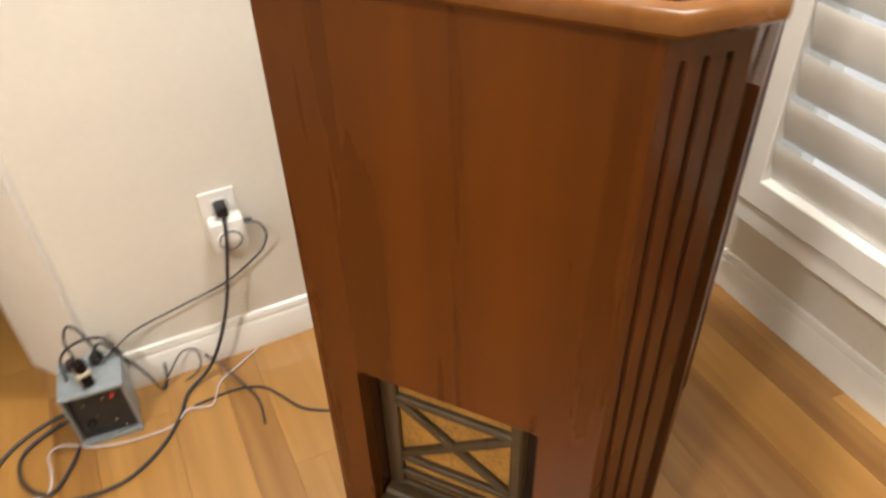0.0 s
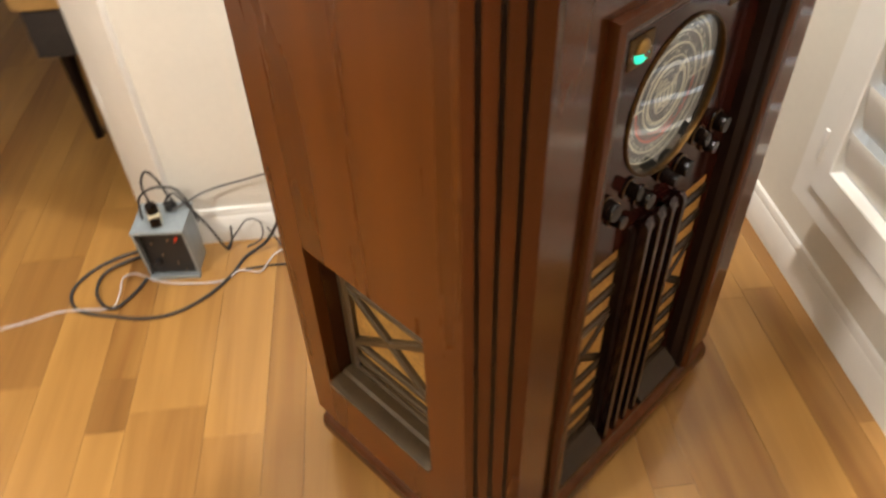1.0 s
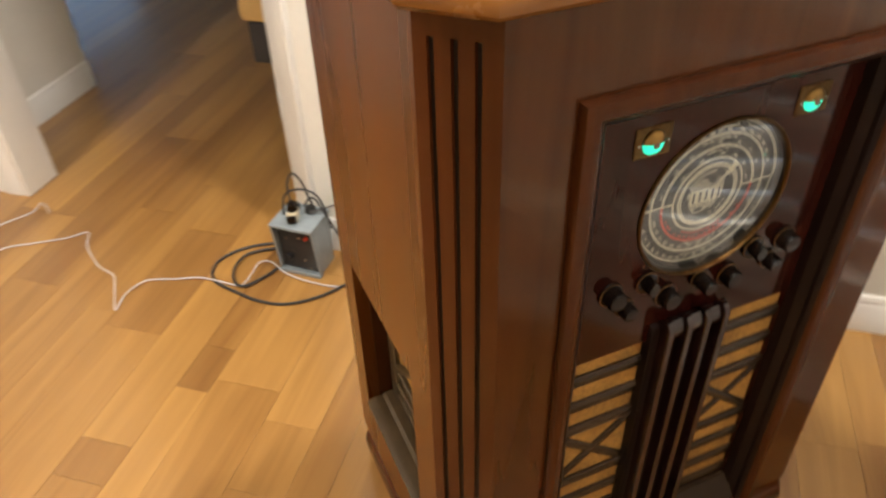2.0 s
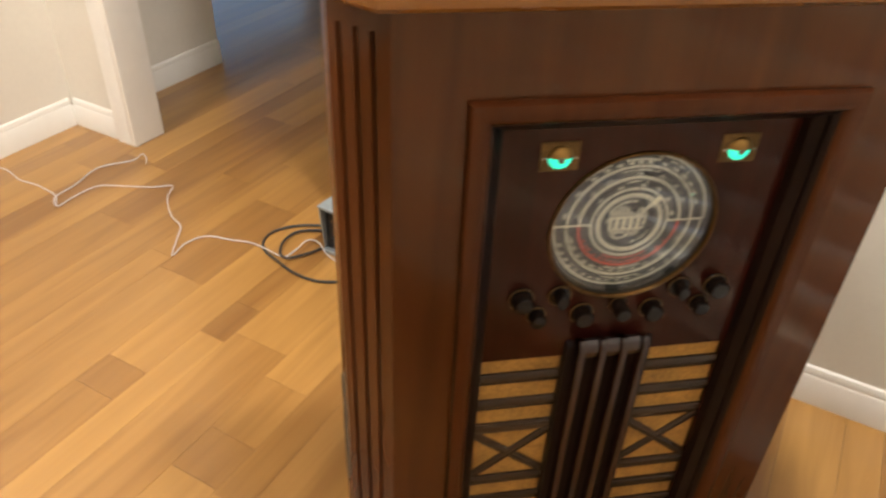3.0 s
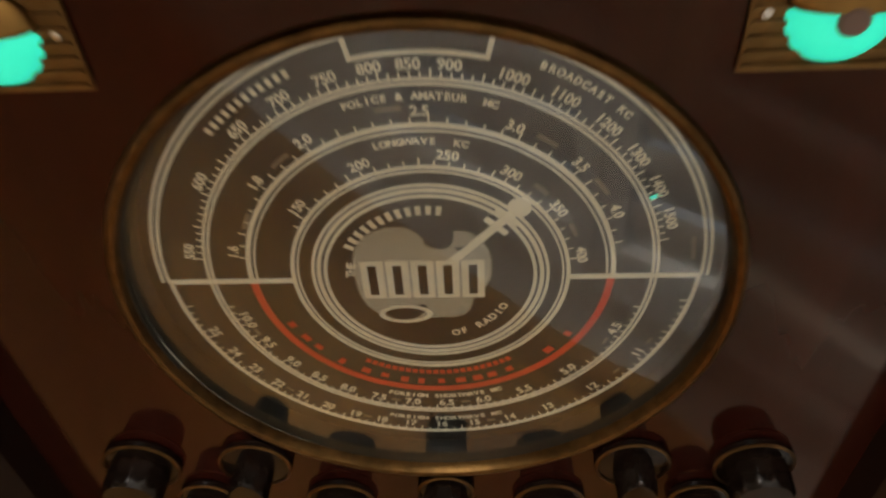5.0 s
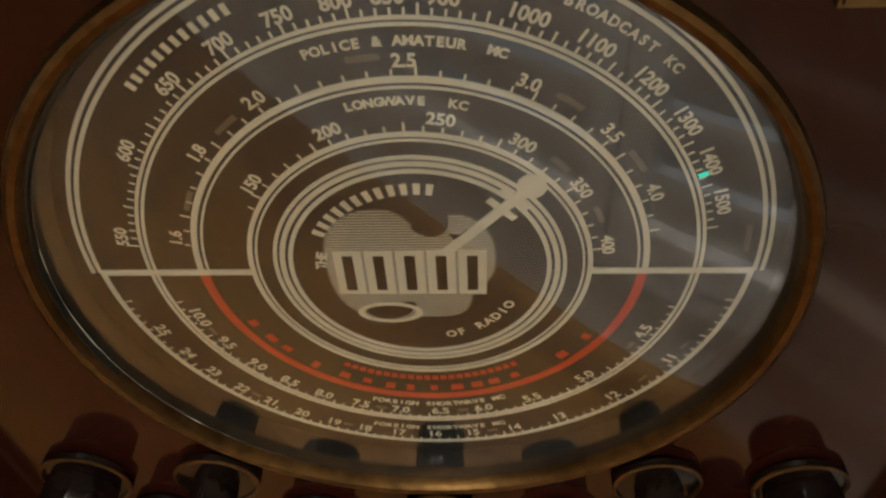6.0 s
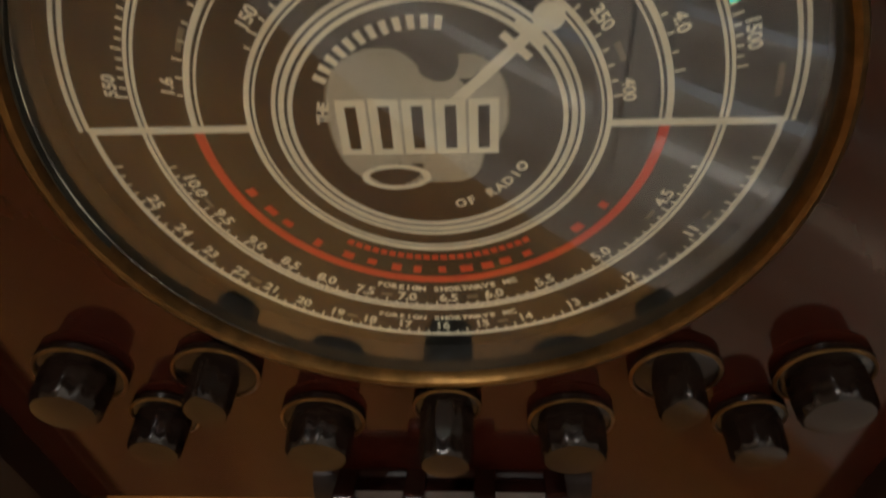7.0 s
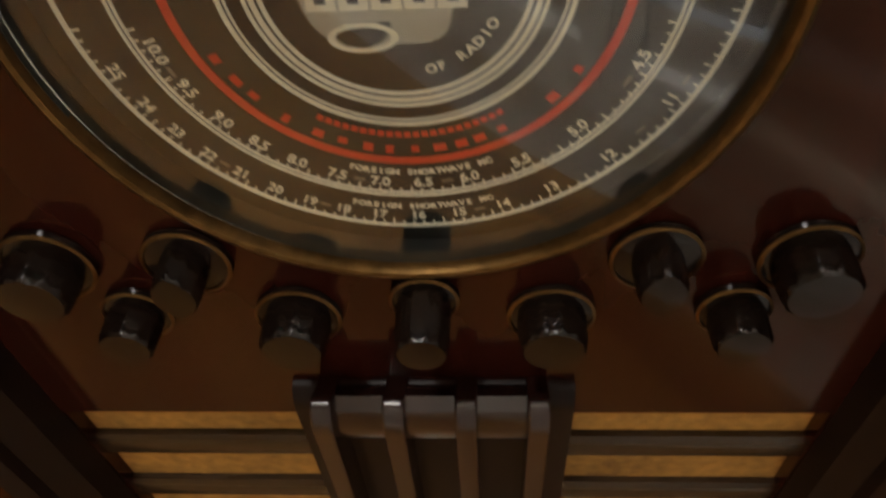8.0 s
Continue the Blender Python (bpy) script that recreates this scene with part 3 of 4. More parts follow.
    o = mark("badge_bars", dark, M_FACE, face, "five dark bars in the blocks")
    o.matrix_basis = Matrix.Translation((0, 0.0005, 0))
    pane = lathe([(0, 0.0185), (0.04, 0.0180), (0.08, 0.0165), (0.1056, 0.0140), (0.1056, 0.0125), (0.08, 0.0150), (0.04, 0.0165), (0, 0.0170)], None, 96)
    g = part("glass", pane, M_LENS, face, "domed clear glass")
    g.visible_shadow = False
    well = part("well", lathe([(0.1060, 0.0), (0.1060, 0.016), (0.1068, 0.016), (0.1068, 0.0)], None, 96), M_FACE, face)
    bez = [(0.1054, 0.0140), (0.1054, 0.0170), (0.1063, 0.0188), (0.1079, 0.0195), (0.1094, 0.0188), (0.1104, 0.0164), (0.1080, 0.0164)]
    part("bezel", lathe(bez + bez[:1], Matrix.Translation((-0.0010, 0.0010, 0)), 96), M_BEZEL, face, "worn brass bezel ring")


def knob(r, x, z, size, kind):
    k = part("knob", lathe([(0, 0.0), (0.0165 * size, 0.0), (0.0175 * size, 0.0012), (0.0170 * size, 0.0032), (0.0135 * size, 0.0042), (0, 0.0042)], None, 40), M_KNOB, r, "brown bakelite control knob")
    k.matrix_basis = Matrix.Translation((x, -0.0162, z)) @ FACING
    part("collar", lathe([(0.0160 * size, 0.0030), (0.0172 * size, 0.0032), (0.0174 * size, 0.0038), (0.0162 * size, 0.0043), (0.0160 * size, 0.0040), (0.0160 * size, 0.0030)], None, 40), M_COLLAR, k, "brass-edged collar")
    ln = 0.028 if kind == 1 else 0.020
    grip = bmesh.new()
    n = 48
    rows = []
    for rr, zz in ((0.0128, 0.004), (0.0134, 0.006), (0.0128, ln - 0.002), (0.0114, ln), (0.0, ln + 0.0006)):
        row = []
        for i in range(n):
            a = 2 * math.pi * i / n
            q = rr * size * (1 + (0.028 * (1 if (i // 2) % 2 else -1) if 0.0120 < rr else 0))
            # the two lever knobs are flat bars that stand upright
            flat = 0.55 + 0.15 * math.cos(2 * a) if kind == 2 else 1.0
            row.append(grip.verts.new((q * math.cos(a) * flat, q * math.sin(a), zz)))
        rows.append(row)
    for a, b in zip(rows, rows[1:]):
        for i in range(n):
            grip.faces.new((a[i], a[(i + 1) % n], b[(i + 1) % n], b[i]))
    bmesh.ops.remove_doubles(grip, verts=grip.verts, dist=1e-6)
    part("grip", grip, M_KNOB, k)
    return k


def magic_eye(r, x):
    e = part("tuning_eye", box((-0.0258, -0.0188, 0), (0.0258, 0.0225, 0.0016), 0.0006), M_PLATE, r, "tuning eye with ribbed brass plate and hooded lid")
    e.matrix_basis = Matrix.Translation((x, -0.0162, 0.912)) @ FACING @ Matrix.Scale(0.9, 4)
    rib = bmesh.new()
    for i in range(9):
        y = -0.0168 + i * 0.0046
        add_box(rib, (-0.0248, y - 0.0008, 0.0014), (0.0248, y + 0.0008, 0.0026))
    part("plate_ribs", rib, M_PLATE, e)
    # hood: upper half of a dome; below it the glowing end of the tube
    hood = bmesh.new()
    for rr, flip in ((0.0165, 1),):
        rows = []
        for i in range(9):
            el = math.pi / 2 * i / 8
            rows.append([hood.verts.new((rr * math.cos(el) * math.cos(math.pi * k / 20), rr * math.cos(el) * math.sin(math.pi * k / 20) + 0.0022, 0.0016 + rr * 0.50 * math.sin(el))) for k in range(21)])
        for a, b in zip(rows, rows[1:]):
            for k in range(20):
                hood.faces.new((a[k], a[k + 1], b[k + 1], b[k]))
        bmesh.ops.remove_doubles(hood, verts=hood.verts, dist=1e-6)
    h = part("lid", hood, M_BRASS, e, "domed brass lid")
    sol = h.modifiers.new("thick", "SOLIDIFY")
    sol.thickness, sol.offset = 0.0009, -1
    part("screen", lathe([(0.0, 0.0090), (0.006, 0.0085), (0.011, 0.0066), (0.0145, 0.0040), (0.0158, 0.0016)], None, 40), M_EYE, e, "glowing green screen")
    part("pupil", lathe([(0.0, 0.0108), (0.0035, 0.0104), (0.0046, 0.0092), (0.0046, 0.0070)], None, 24), M_PUPIL, e, "dark centre cap")
    for s in (-1, 1):
        part("screw", lathe([(0, 0.0032), (0.0014, 0.0030), (0.0018, 0.0020), (0.0018, 0.0014)], Matrix.Translation((s * 0.0212, 0.0002, 0)), 12), M_GLIDE, e)
    return e


def radio():
    r = thing("console_radio", "tall mahogany console radio with round dial and fluted corners", "radio")
    Z0, Z1 = 0.098, 1.094
    for s in (-1, 1):
        x0, x1 = (-0.366, -0.342) if s < 0 else (0.342, 0.366)
        side = part("side_panel", plate((0.012, Z0), (0.408, Z1), (0.086, 0.232), (0.348, 0.560), x0, x1, "YZ"), M_SIDE, r)
        bv = side.modifiers.new("eased", "BEVEL")
        bv.width, bv.segments = 0.0012, 2
        # side grille, set back in the opening
        o = s * 0.306
        g = part("side_grille", box((min(o, o - s * 0.006), 0.084, 0.228), (max(o, o - s * 0.006), 0.350, 0.562)), M_GOLD, r, "gold grille cloth behind dark lattice")
        tf = Matrix(((0, -s, 0, s * 0.306), (1, 0, 0, 0), (0, 0, 1, 0), (0, 0, 0, 1)))

        def put(nm, bm, mat):
            bmesh.ops.transform(bm, matrix=tf, verts=bm.verts)
            return part(nm, bm, mat, g)
        # two stiles; the third, dark strip stands in for the shaded gap beside them
        for (p, q, w) in (((0.335, 0.232), (0.335, 0.560), 0.027), ((0.129, 0.232), (0.129, 0.560), 0.020), ((0.0985, 0.232), (0.0985, 0.560), 0.034)):
            put("lattice_stile", bar(p, q, w, 0.0, -0.012), M_LATTICE if p[0] > 0.1 else M_DARK)
        for z in (0.549, 0.508, 0.458, 0.312, 0.272, 0.241):
            put("lattice_bar", bar((0.325, z), (0.135, z), 0.015, 0.0, -0.010), M_LATTICE)
        put("lattice_cross", bar((0.322, 0.452), (0.136, 0.318), 0.015, 0.0, -0.011), M_LATTICE)
        put("lattice_cross", bar((0.322, 0.318), (0.136, 0.452), 0.015, 0.0, -0.0105), M_LATTICE)
        for (lo, hi) in (((0.348, 0.228), (0.356, 0.565)), ((0.078, 0.228), (0.086, 0.565))):
            part("reveal", box((min(s * 0.300, s * 0.342), lo[0], lo[1]), (max(s * 0.300, s * 0.342), hi[0], hi[1])), M_FRONT, r, "dark red lining of the grille opening")
        part("reveal", box((min(s * 0.300, s * 0.342), 0.078, 0.560), (max(s * 0.300, s * 0.342), 0.356, 0.568)), M_FRONT, r)
        part("grille_sill", prism([(s * 0.302, 0.224), (s * 0.370, 0.224), (s * 0.370, 0.230), (s * 0.354, 0.237), (s * 0.340, 0.236), (s * 0.334, 0.241), (s * 0.302, 0.241)][::s], 0.090, 0.344,
             Matrix(((1, 0, 0, 0), (0, 0, 1, 0), (0, 1, 0, 0), (0, 0, 0, 1)))), M_LATTICE, r, "moulded sill under the side grille")
        bm, flutes, n = fluted_corner(s, Z0, Z1, 1.069)
        post = part("corner_post", bm, M_FRONT, r, "fluted slanted corner")
        for p in flutes:
            q = p
            w = Vector((-n.y, n.x)) * 0.0027
            part("flute", prism([tuple(q - w), tuple(q + w), tuple(q + w - n * 0.002), tuple(q - w - n * 0.002)], Z0 + 0.001, 1.067), M_DARK, post, "black inlay")
    fp = part("front_panel", plate((-0.3067, Z0), (0.3067, Z1), (-0.201, 0.103), (0.201, 0.981), -0.046, -0.022, "XZ"), M_FRONT, r)
    part("back_panel", box((-0.342, 0.394, Z0), (0.342, 0.406, Z1)), M_DARK, r)
    part("bottom", box((-0.342, 0.0, Z0), (0.342, 0.394, Z0 + 0.012)), M_DARK, r)
    # moulded frame round the dial and grille, and its dark inner slope
    part("front_moulding", sweep_frame([(0.027, -0.0455), (0.027, -0.052), (0.024, -0.057), (0.018, -0.0595), (0.010, -0.0585), (0.004, -0.0555), (0.0, -0.051), (0.0, -0.0455)], 0.201, 0.9735, Z0), M_MOULD, r, "rounded reddish moulding")
    part("front_reveal", sweep_frame([(0.0, -0.051), (-0.006, -0.046), (-0.007, -0.040), (-0.017, -0.030), (-0.0195, -0.012), (0.0, -0.012)], 0.201, 0.9735, Z0), M_DARK, r, "black inner slope")
    # dial board and the frame of the front grille
    part("dial_board", board_with_round_hole(-0.188, 0.188, 0.593, 0.956, ZC, 0.1070, -0.016, 0.002), M_BOARD, r, "dark glossy veneered dial board")
    for s in (-1, 1):
        part("grille_stile", box((min(s * 0.180, s * 0.188), -0.016, 0.13), (max(s * 0.180, s * 0.188), 0.006, 0.593)), M_BOARD, r)
        c = part("grille_cloth", box((min(s * 0.062, s * 0.183), -0.008, 0.15), (max(s * 0.062, s * 0.183), 0.002, 0.592)), M_GOLD, r, "gold woven grille cloth")
        X0, X1 = s * 0.062, s * 0.1815
        for z in (0.551, 0.498, 0.446, 0.322, 0.270, 0.217, 0.168):
            part("slat", bar((X0, z), (X1, z), 0.021, -0.007, -0.0135), M_SLAT, c)
        part("cross_bar", bar((X0, 0.434), (X1, 0.334), 0.015, -0.007, -0.0125), M_SLAT, c)
        part("cross_bar", bar((X0, 0.334), (X1, 0.434), 0.015, -0.007, -0.0120), M_SLAT, c)
        part("grille_sill", prism([(0.004, 0.099), (-0.045, 0.099), (-0.047, 0.114), (-0.018, 0.150), (0.004, 0.152)], 0.062, 0.186,
             Matrix(((0, 0, s, 0), (1, 0, 0, 0), (0, 1, 0, 0), (0, 0, 0, 1)))), M_SLAT, r, "sloping sill under the front grille")
    # central ribs, curved over at the top
    def waterfall(depth, top, rad):
        pr = [(0.004, 0.0985), (-depth, 0.0985), (-depth, top - rad)]
        pr += [(-depth + rad * 0.6 * (1 - math.cos(a)), top - rad + rad * math.sin(a)) for a in [math.pi / 2 * i / 8 for i in range(1, 9)]]
        return pr + [(-0.012, top - 0.012), (0.004, top - 0.014)]
    TX = Matrix(((0, 0, 1, 0), (1, 0, 0, 0), (0, 1, 0, 0), (0, 0, 0, 1)))
    core = part("rib_panel", prism(waterfall(0.024, 0.622, 0.014), -0.0625, 0.0625, TX), M_DARK, r, "dark curved centre panel")
    for x in (-0.0455, -0.0152, 0.0152, 0.0455):
        f = part("rib", prism(waterfall(0.042, 0.634, 0.016), x - 0.0046, x + 0.0046, TX), M_RIB, core, "glossy upright rib")
        bv = f.modifiers.new("eased", "BEVEL")
        bv.width, bv.segments = 0.0012, 2
    for x in (-0.0303, 0.0, 0.0303):
        part("rib_cap", prism([(-0.022, 0.596), (-0.034, 0.602), (-0.0375, 0.616), (-0.0345, 0.626), (-0.0290, 0.630), (-0.014, 0.618)], x - 0.0105, x + 0.0105, TX), M_RIB, core)
    # top
    out = [(-0.386, 0.416), (-0.386, 0.000), (-0.322, -0.066), (0.322, -0.066), (0.386, 0.000), (0.386, 0.416)]

    def inset(d):
        k = d * 0.42
        return [(-0.386 + d, 0.416), (-0.386 + d, 0.0 + k), (-0.322 + k, -0.066 + d), (0.322 - k, -0.066 + d), (0.386 - d, 0.0 + k), (0.386 - d, 0.416)]
    bm = bmesh.new()
    layers = [(0.020, Z1), (0.006, Z1 + 0.002), (0.001, Z1 + 0.007), (0.0, Z1 + 0.013), (0.002, Z1 + 0.019), (0.007, Z1 + 0.024), (0.016, Z1 + 0.026), (0.024, Z1 + 0.022), (0.030, Z1 + 0.021)]
    rows = [[bm.verts.new((x, y, z)) for x, y in inset(d)] for d, z in layers]
    for a, b in zip(rows, rows[1:]):
        for i in range(6):
            bm.faces.new((a[i], a[(i + 1) % 6], b[(i + 1) % 6], b[i]))
    bm.faces.new(rows[0][::-1]), bm.faces.new(rows[-1])
    part("top", bm, M_RIM, r, "golden-brown moulded top rim")
    part("top_panel", prism(inset(0.031), Z1 + 0.0215, Z1 + 0.0225), M_FRONT, r, "dark polished top")
    # plinth with a rounded edge, on nickel glides
    bm = bmesh.new()

    def foot(d):
        return [(-0.371 + d, 0.400), (-0.371 + d, 0.010 + d * 0.4), (-0.308 + d * 0.4, -0.056 + d), (0.308 - d * 0.4, -0.056 + d), (0.371 - d, 0.010 + d * 0.4), (0.371 - d, 0.400)]
    rows = [[bm.verts.new((x, y, z)) for x, y in foot(d)] for d, z in ((0.016, 0.018), (0.006, 0.022), (0.001, 0.034), (0.0, 0.052), (0.003, 0.069), (0.010, 0.080), (0.022, 0.085), (0.024, Z0 - 0.0005))]
    for a, b in zip(rows, rows[1:]):
        for i in range(6):
            bm.faces.new((a[i], a[(i + 1) % 6], b[(i + 1) % 6], b[i]))
    bm.faces.new(rows[0][::-1]), bm.faces.new(rows[-1])
    part("plinth", bm, M_FRONT, r, "dark rounded plinth")
    for x in (-0.325, 0.325):
        for y in (0.02, 0.35):
            part("glide", lathe([(0, 0.0), (0.015, 0.0), (0.018, 0.004), (0.016, 0.019), (0, 0.019)], Matrix.Translation((x * (0.86 if y < 0.1 else 1), y - 0.02, 0)), 20), M_GLIDE, r, "nickel glide")
    dial(r)
    for s in (-1, 1):
        magic_eye(r, s * 0.1105)
        knob(r, s * 0.1355, 0.705, 1.0, 0)
        knob(r, s * 0.0835, 0.706, 0.94, 2)
        knob(r, s * 0.1147 + 0.0022, 0.6755, 0.80, 0)
        knob(r, s * 0.0490, 0.673, 0.97, 0)
    knob(r, 0.0010, 0.683, 0.76, 1)
    return r


radio()


# ---- window with shutters ----
def shutters():
    w = thing("window_shutter", "white painted plantation shutter with closed wide louvers", "shutter", m=ROOM)
    P = 0.093
    frame_v0, frame_v1, z0, z1 = 0.348, 1.70, 0.288, 2.08
    part("outer_frame", plate((frame_v0, z0), (frame_v1, z1), (frame_v0 + 0.052, z0 + 0.052), (frame_v1 - 0.052, z1 - 0.052), 0.0, P - 0.006, "YZ"), M_TRIM, w)
    mid = (frame_v0 + frame_v1) / 2
    for a, b in ((frame_v0 + 0.054, mid - 0.002), (mid + 0.002, frame_v1 - 0.054)):
        pn = part("panel", plate((a, z0 + 0.055), (b, z1 - 0.055), (a + 0.048, z0 + 0.120), (b - 0.048, z1 - 0.13), P - 0.034, P, "YZ"), M_TRIM, w, "hinged shutter panel")
        bv = pn.modifiers.new("eased", "BEVEL")
        bv.width, bv.segments = 0.003, 2
        z = z0 + 0.120 + 0.050
        while z < z1 - 0.14:
            lv = []
            for i in range(12):
                t = 2 * math.pi * i / 12
                lv.append((0.0038 * math.cos(t), 0.0492 * math.sin(t)))
            bm = prism(lv, a + 0.0515, b - 0.0515, Matrix.Translation((P - 0.018, 0, z)) @ Matrix.Rotation(radians(12), 4, "Y") @ Matrix(((1, 0, 0, 0), (0, 0, 1, 0), (0, 1, 0, 0), (0, 0, 0, 1))))
            part("louver", bm, M_TRIM, pn)
            z += 0.0985
        for hz in (0.443, 1.16, 1.86):
            v = a if a < mid - 0.1 else b
            part("hinge", box((P - 0.002, v - 0.007, hz - 0.035), (P + 0.005, v + 0.007, hz + 0.035), 0.002), M_WHITE, w)
    return w


shutters()
pane = setting("window_1", box((-0.10, WV0, WZ0), (-0.094, WV1, WZ1)), M_GLASS, "clear window pane behind the shutter", "window")
pane.visible_shadow = False
far = setting("window_2", box((7.30, -6.95, 0.3), (7.306, -3.4, 2.45)), M_GLASS, "clear window pane in the next room", "window")
far.visible_shadow = False


# ---- assumed fittings for the ceiling lamps, none in view ----
def assumed_downlight(u, v):
    d = thing("assumed_ceiling_light", "assumed round white recessed ceiling light, out of view", "ceiling light", "ceiling lights", ROOM @ Matrix.Translation((u, v, HIGH)))
    part("trim_ring", lathe([(0.085, -0.001), (0.105, -0.001), (0.108, -0.006), (0.100, -0.010), (0.086, -0.008), (0.085, -0.001)], None, 40), M_WHITE, d)
    part("reflector", lathe([(0.0, -0.0015), (0.084, -0.0015), (0.085, -0.004), (0.0, -0.003)], None, 40), M_WHITE, d)


for u, v, w in LAMPS:
    assumed_downlight(u, v)


# ---- socket, plugs and cords ----
def socket():
    s = thing("wall_socket", "white double mains socket plate on the cream wall", "socket", m=ROOM @ Matrix.Translation((1.162, 0.0, 0.402)))
    part("plate", box((-0.037, 0.0005, -0.058), (0.037, 0.0065, 0.058), 0.002), M_WHITE, s)
    for z in (-0.026, 0.026):
        o = part("outlet", box((-0.017, 0.005, z - 0.014), (0.017, 0.0085, z + 0.014), 0.003), M_WHITE, s)
        for x in (-0.007, 0.007):
            part("slot", box((x - 0.0012, 0.0075, z - 0.004), (x + 0.0012, 0.0088, z + 0.005)), M_BLACK, o)
    part("screw", lathe([(0, 0.0078), (0.003, 0.0075), (0.0034, 0.006)], Matrix.Rotation(radians(-90), 4, "X"), 12), M_GLIDE, s)
    a = thing("plug_adapter", "white round plug-in power adapter with cord loop", "adapter", m=ROOM @ Matrix.Translation((1.159, 0.0085, 0.370)))
    part("housing", box((-0.036, 0.0, -0.040), (0.036, 0.042, 0.038), 0.010), M_WHITE, a)
    part("face", lathe([(0, 0.0465), (0.022, 0.0455), (0.027, 0.043), (0.028, 0.040)], Matrix.Translation((0, 0, -0.006)) @ Matrix.Rotation(radians(-90), 4, "X"), 32), M_WHITE, a)
    part("groove", lathe([(0.0215, 0.0462), (0.0230, 0.0466), (0.0245, 0.0456)], Matrix.Translation((0, 0, -0.006)) @ Matrix.Rotation(radians(-90), 4, "X"), 32), M_GREYCORD, a)
    p = thing("power_plug", "black moulded mains plug with thick cord", "plug", m=ROOM @ Matrix.Translation((1.161, 0.0085, 0.428)))
    part("body", box((-0.013, 0.0, -0.013), (0.013, 0.034, 0.012), 0.005), M_BLACK, p)
    part("strain_relief", lathe([(0, 0), (0.0065, 0), (0.0042, 0.024), (0, 0.024)], Matrix.Translation((0, 0.030, -0.004)) @ Matrix.Rotation(radians(-165), 4, "X") @ Matrix.Translation((0, 0, -0.002)), 16), M_BLACK, p)


def cord(name, label, pts, r, mat, category="cable"):
    ob = link(name, tube([(x, y, max(z, r + 0.0006)) for x, y, z in pts], r), mat)
    ob.matrix_world = ROOM
    return tagged(ob, label, category)


def cords():
    floor_line = [(1.34, 0.085), (1.372, 0.150), (1.423, 0.214), (1.497, 0.262), (1.575, 0.268), (1.650, 0.250), (1.722, 0.226), (1.756, 0.185), (1.757, 0.132), (1.714, 0.071), (1.635, 0.028), (1.56, 0.02)]
    cord("mains_cable", "thick black mains cord looped over the oak floor",
         [(1.161, 0.046, 0.420), (1.166, 0.056, 0.38), (1.180, 0.060, 0.31), (1.203, 0.062, 0.21), (1.242, 0.060, 0.10), (1.285, 0.062, 0.03)] + [(u, v, 0) for u, v in floor_line], 0.0042, M_CORD)
    cord("mains_cable", "thick black mains cord coiled beside the metal box",
         [(u, v, 0.009) for u, v in [(1.581, 0.135), (1.598, 0.175), (1.635, 0.226), (1.668, 0.218), (1.698, 0.166), (1.691, 0.100), (1.625, 0.056), (1.57, 0.05)]], 0.0040, M_CORD)
    cord("adapter_cable", "thin grey adapter cord sagging along the wall",
         [(1.121, 0.035, 0.386), (1.097, 0.045, 0.384), (1.083, 0.040, 0.350), (1.088, 0.030, 0.315), (1.109, 0.022, 0.282), (1.19, 0.020, 0.232), (1.294, 0.022, 0.207), (1.398, 0.028, 0.186), (1.45, 0.06, 0.180), (1.48, 0.09, 0.180)], 0.0026, M_GREYCORD)
    part_plug = thing("cord_plug", "small black plug on the adapter", "plug", m=ROOM @ Matrix.Translation((1.121, 0.030, 0.386)))
    part("body", lathe([(0, -0.012), (0.005, -0.012), (0.006, 0.0), (0.0035, 0.016), (0, 0.016)], Matrix.Rotation(radians(-90), 4, "Y"), 16), M_BLACK, part_plug)
    wire = [(1.16, 0.02), (1.21, 0.055), (1.262, 0.086), (1.282, 0.113), (1.300, 0.150), (1.351, 0.138), (1.389, 0.165), (1.474, 0.168), (1.549, 0.150), (1.612, 0.110), (1.642, 0.125), (1.640, 0.179), (1.652, 0.222), (1.715, 0.224),
            (1.773, 0.224), (1.84, 0.24), (1.911, 0.269), (1.934, 0.330), (1.928, 0.389), (1.97, 0.33), (2.014, 0.271), (2.085, 0.240), (2.167, 0.176), (2.206, 0.117), (2.26, 0.150), (2.330, 0.196),
            (2.407, 0.246), (2.425, 0.330), (2.415, 0.393), (2.464, 0.365), (2.482, 0.273), (2.504, 0.163), (2.445, 0.069), (2.459, 0.012), (2.42, 0.03), (2.390, 0.057)]
    cord("speaker_wire", "kinked clear-and-white twin wire across the oak floor", [(u, v, 0.004 + 0.006 * math.sin(i * 2.1) ** 2) for i, (u, v) in enumerate(wire)], 0.0019, M_WIRE)
    cord("speaker_wire", "kinked clear-and-white twin wire across the oak floor",
         [(u, v, 0.003) for u, v in [(2.43, 0.39), (2.478, 0.354), (2.53, 0.345), (2.590, 0.342), (2.66, 0.35), (2.747, 0.333), (2.80, 0.34)]], 0.0018, M_WIRE)
    cord("thin_cable", "thin black cord trailing to the back of the radio", [(1.28, 0.03, 0.05), (1.24, 0.085, 0.02), (1.205, 0.16, 0.002), (1.20, 0.20, 0.002), (1.205, 0.25, 0.002)], 0.0026, M_CORD)
    cord("thin_cable", "thin black cord trailing to the back of the radio", [(1.337, 0.13, 0), (1.245, 0.125, 0), (1.185, 0.145, 0), (1.152, 0.19, 0), (1.115, 0.25, 0), (1.045, 0.29, 0), (0.98, 0.30, 0)], 0.0028, M_CORD)
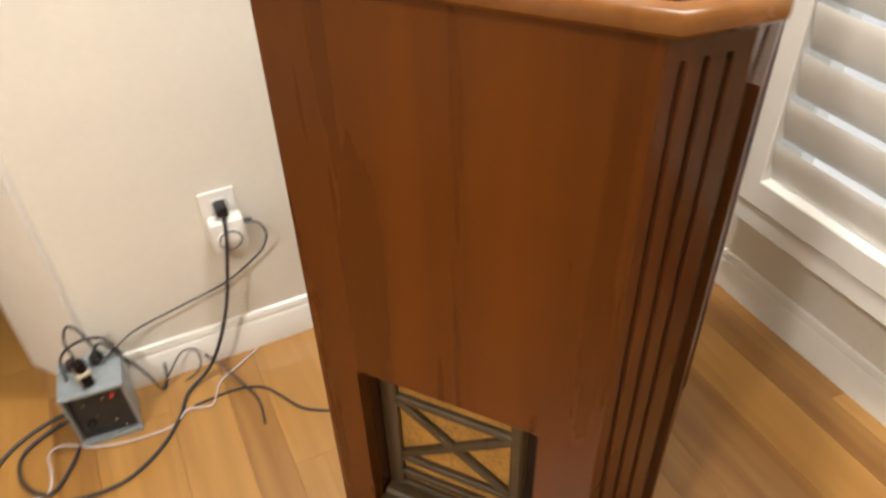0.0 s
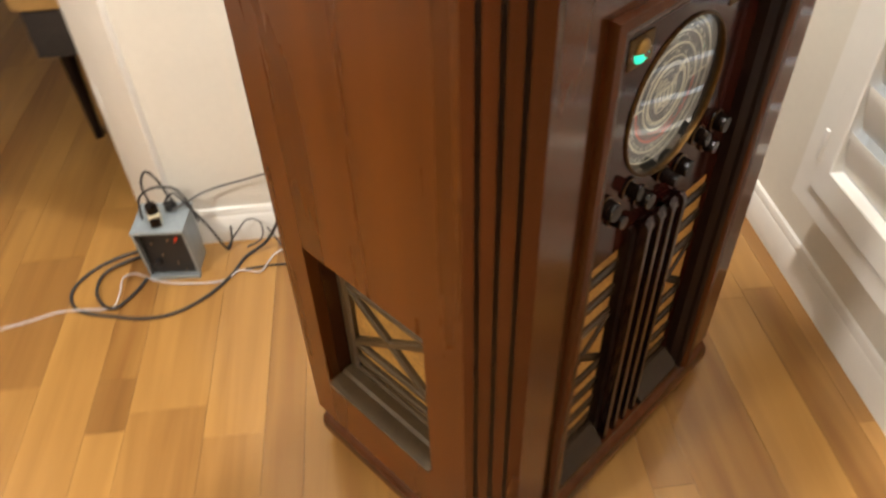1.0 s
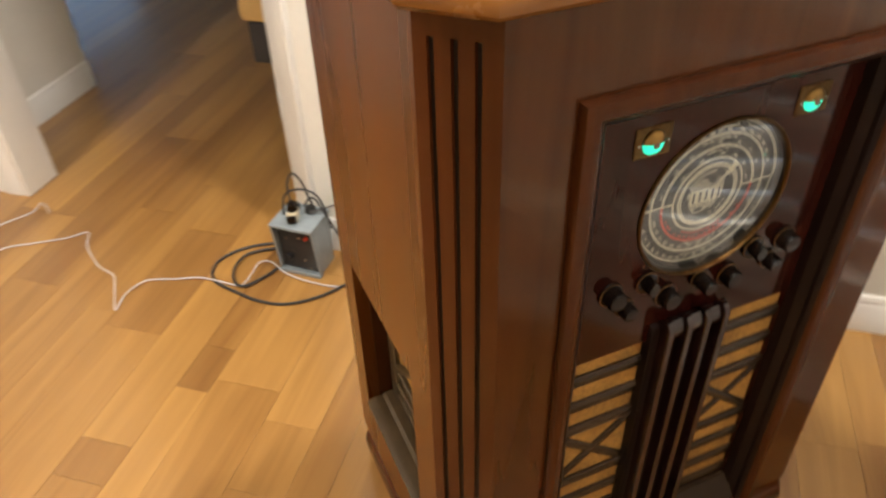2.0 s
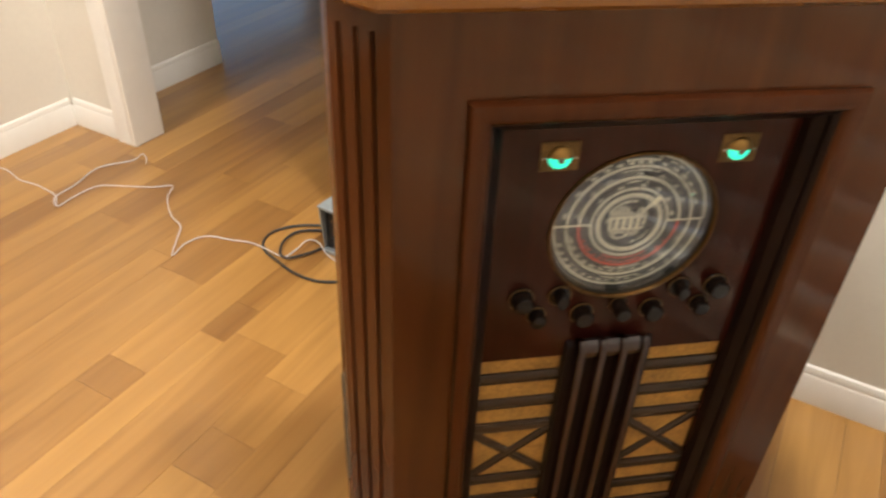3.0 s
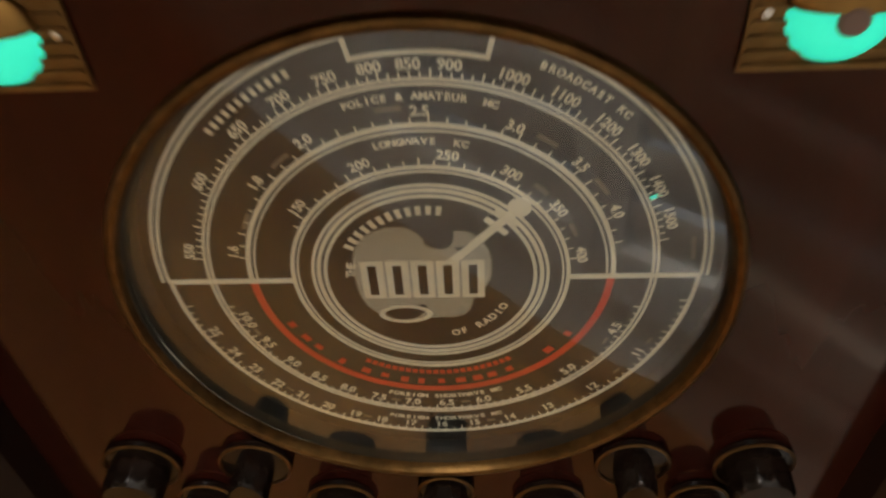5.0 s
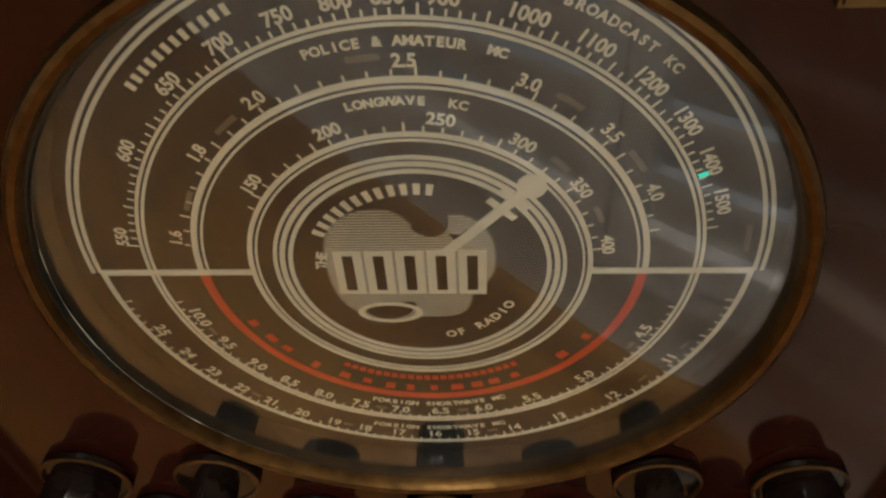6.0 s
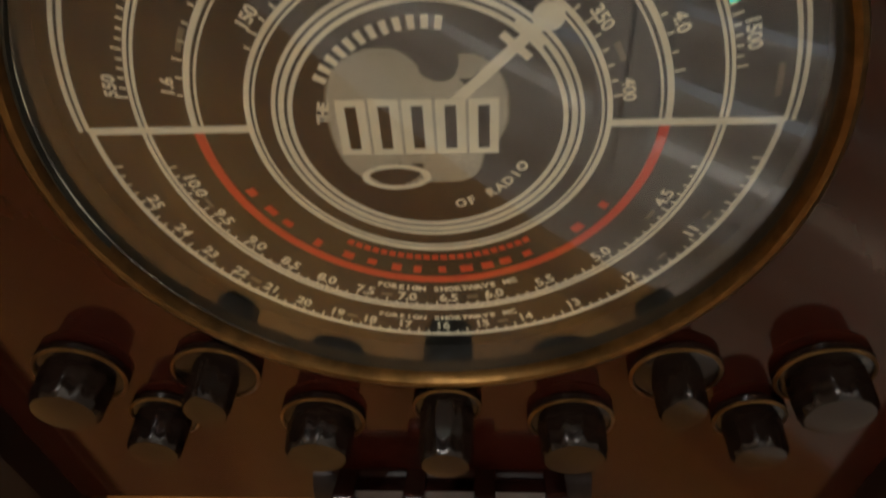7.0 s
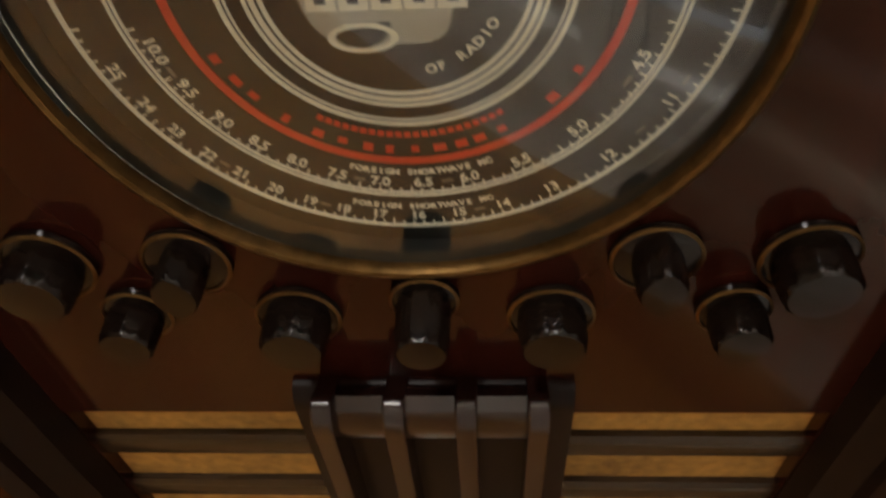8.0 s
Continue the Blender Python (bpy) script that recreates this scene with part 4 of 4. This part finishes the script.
    cord("thin_cable", "thin black cord drooping from the metal box to the floor", [(1.495, 0.09, 0.20), (1.47, 0.08, 0.225), (1.445, 0.075, 0.18), (1.412, 0.065, 0.09), (1.39, 0.055, 0.012), (1.375, 0.045, 0.03), (1.37, 0.035, 0.07)], 0.0028, M_CORD)
    cord("thin_cable", "thin grey cord curling against the baseboard", [(1.39, 0.05, 0.01), (1.36, 0.042, 0.05), (1.325, 0.033, 0.085), (1.295, 0.031, 0.07), (1.30, 0.036, 0.02), (1.34, 0.045, 0.003)], 0.0022, M_GREYCORD)


def metal_box():
    b = thing("transformer_box", "grey hammertone metal box with black terminal panel", "transformer", m=ROOM @ Matrix.Translation((1.506, 0.074, 0)) @ Matrix.Rotation(radians(-4.5), 4, "Z"))
    part("case", box((-0.058, -0.030, 0.002), (0.058, 0.048, 0.160), 0.004), M_STEEL, b)
    part("lid", box((-0.063, -0.034, 0.1605), (0.063, 0.080, 0.170), 0.003), M_STEEL, b, "overhanging grey lid")
    part("bottom_flange", box((-0.062, 0.047, 0.0), (0.062, 0.066, 0.012), 0.002), M_STEEL, b)
    for s in (-1, 1):
        part("side_flange", prism([(0.047, 0.012), (0.060, 0.012), (0.076, 0.159), (0.047, 0.159)], s * 0.0595 - 0.0025, s * 0.0595 + 0.0025, Matrix(((0, 0, 1, 0), (1, 0, 0, 0), (0, 1, 0, 0), (0, 0, 0, 1)))), M_STEEL, b)
    p = part("front_panel", box((-0.0555, 0.048, 0.0125), (0.0555, 0.052, 0.158)), M_BLACK, b, "black terminal panel")
    for x, z, mat, rr in ((-0.030, 0.125, M_RED, 0.004), (-0.012, 0.128, M_GLIDE, 0.0035), (0.028, 0.12, M_GLIDE, 0.003), (-0.02, 0.055, M_GLIDE, 0.0032), (-0.034, 0.03, M_GLIDE, 0.0028), (0.012, 0.08, M_GLIDE, 0.003), (0.03, 0.05, M_BLACK, 0.010)):
        part("terminal", lathe([(0, 0.012), (rr * 0.8, 0.011), (rr, 0.008), (rr, 0.0)], Matrix.Translation((x, 0.052, z)) @ Matrix.Rotation(radians(-90), 4, "X"), 16), mat, p)
    for x in (-0.018, 0.03):
        part("top_socket", lathe([(0, 0.186), (0.012, 0.186), (0.015, 0.182), (0.016, 0.170)], Matrix.Translation((x, -0.008, 0)), 20), M_BLACK, b)
    t = thing("cube_tap", "cream and brown plug adapter on the metal box", "adapter", m=ROOM @ Matrix.Translation((1.516, 0.112, 0.1705)) @ Matrix.Rotation(radians(15), 4, "Z"))
    part("block", box((-0.014, -0.018, 0), (0.014, 0.018, 0.030), 0.004), M_CREAM, t)
    part("cap", lathe([(0, 0.056), (0.009, 0.055), (0.013, 0.050), (0.014, 0.030), (0, 0.030)], None, 24), M_KNOB, t, "brown round plug")
    part("prong_block", box((-0.012, 0.018, 0.004), (0.012, 0.030, 0.024), 0.003), M_KNOB, t)
    cord("connecting_cable", "black cord looping out of the plug", [(1.516, 0.112, 0.224), (1.522, 0.105, 0.275), (1.510, 0.09, 0.30), (1.495, 0.078, 0.27), (1.485, 0.070, 0.215), (1.478, 0.064, 0.184)], 0.003, M_CORD)
    cord("connecting_cable", "black cord looping over the metal box", [(1.55, 0.10, 0.172), (1.545, 0.09, 0.225), (1.51, 0.08, 0.245), (1.465, 0.075, 0.235), (1.445, 0.07, 0.19), (1.436, 0.065, 0.12)], 0.003, M_CORD)


def bench():
    b = thing("bench", "dark bench with a tan upholstered seat in the next room", "bench", m=ROOM @ Matrix.Translation((1.51, -0.77, 0)))
    part("seat", box((-0.42, -0.28, 0.44), (0.42, 0.28, 0.52), 0.025), M_SEAT, b, "tan upholstered seat")
    part("apron", box((-0.40, -0.265, 0.30), (0.40, 0.265, 0.439), 0.006), M_NAVY, b, "dark apron")
    for x in (-0.34, 0.34):
        for y in (-0.22, 0.22):
            part("leg", lathe([(0, 0), (0.013, 0), (0.022, 0.301), (0, 0.301)], Matrix.Translation((x, y, 0)), 16), M_DARK, b)


socket()
cords()
metal_box()
bench()

# ---- floor planks last ----
rest = floor_pieces()
field = link("plank_field", rest, M_PLANK_FIELD, floor, "golden oak planks", smooth=False)
field["kind"] = "stuff"
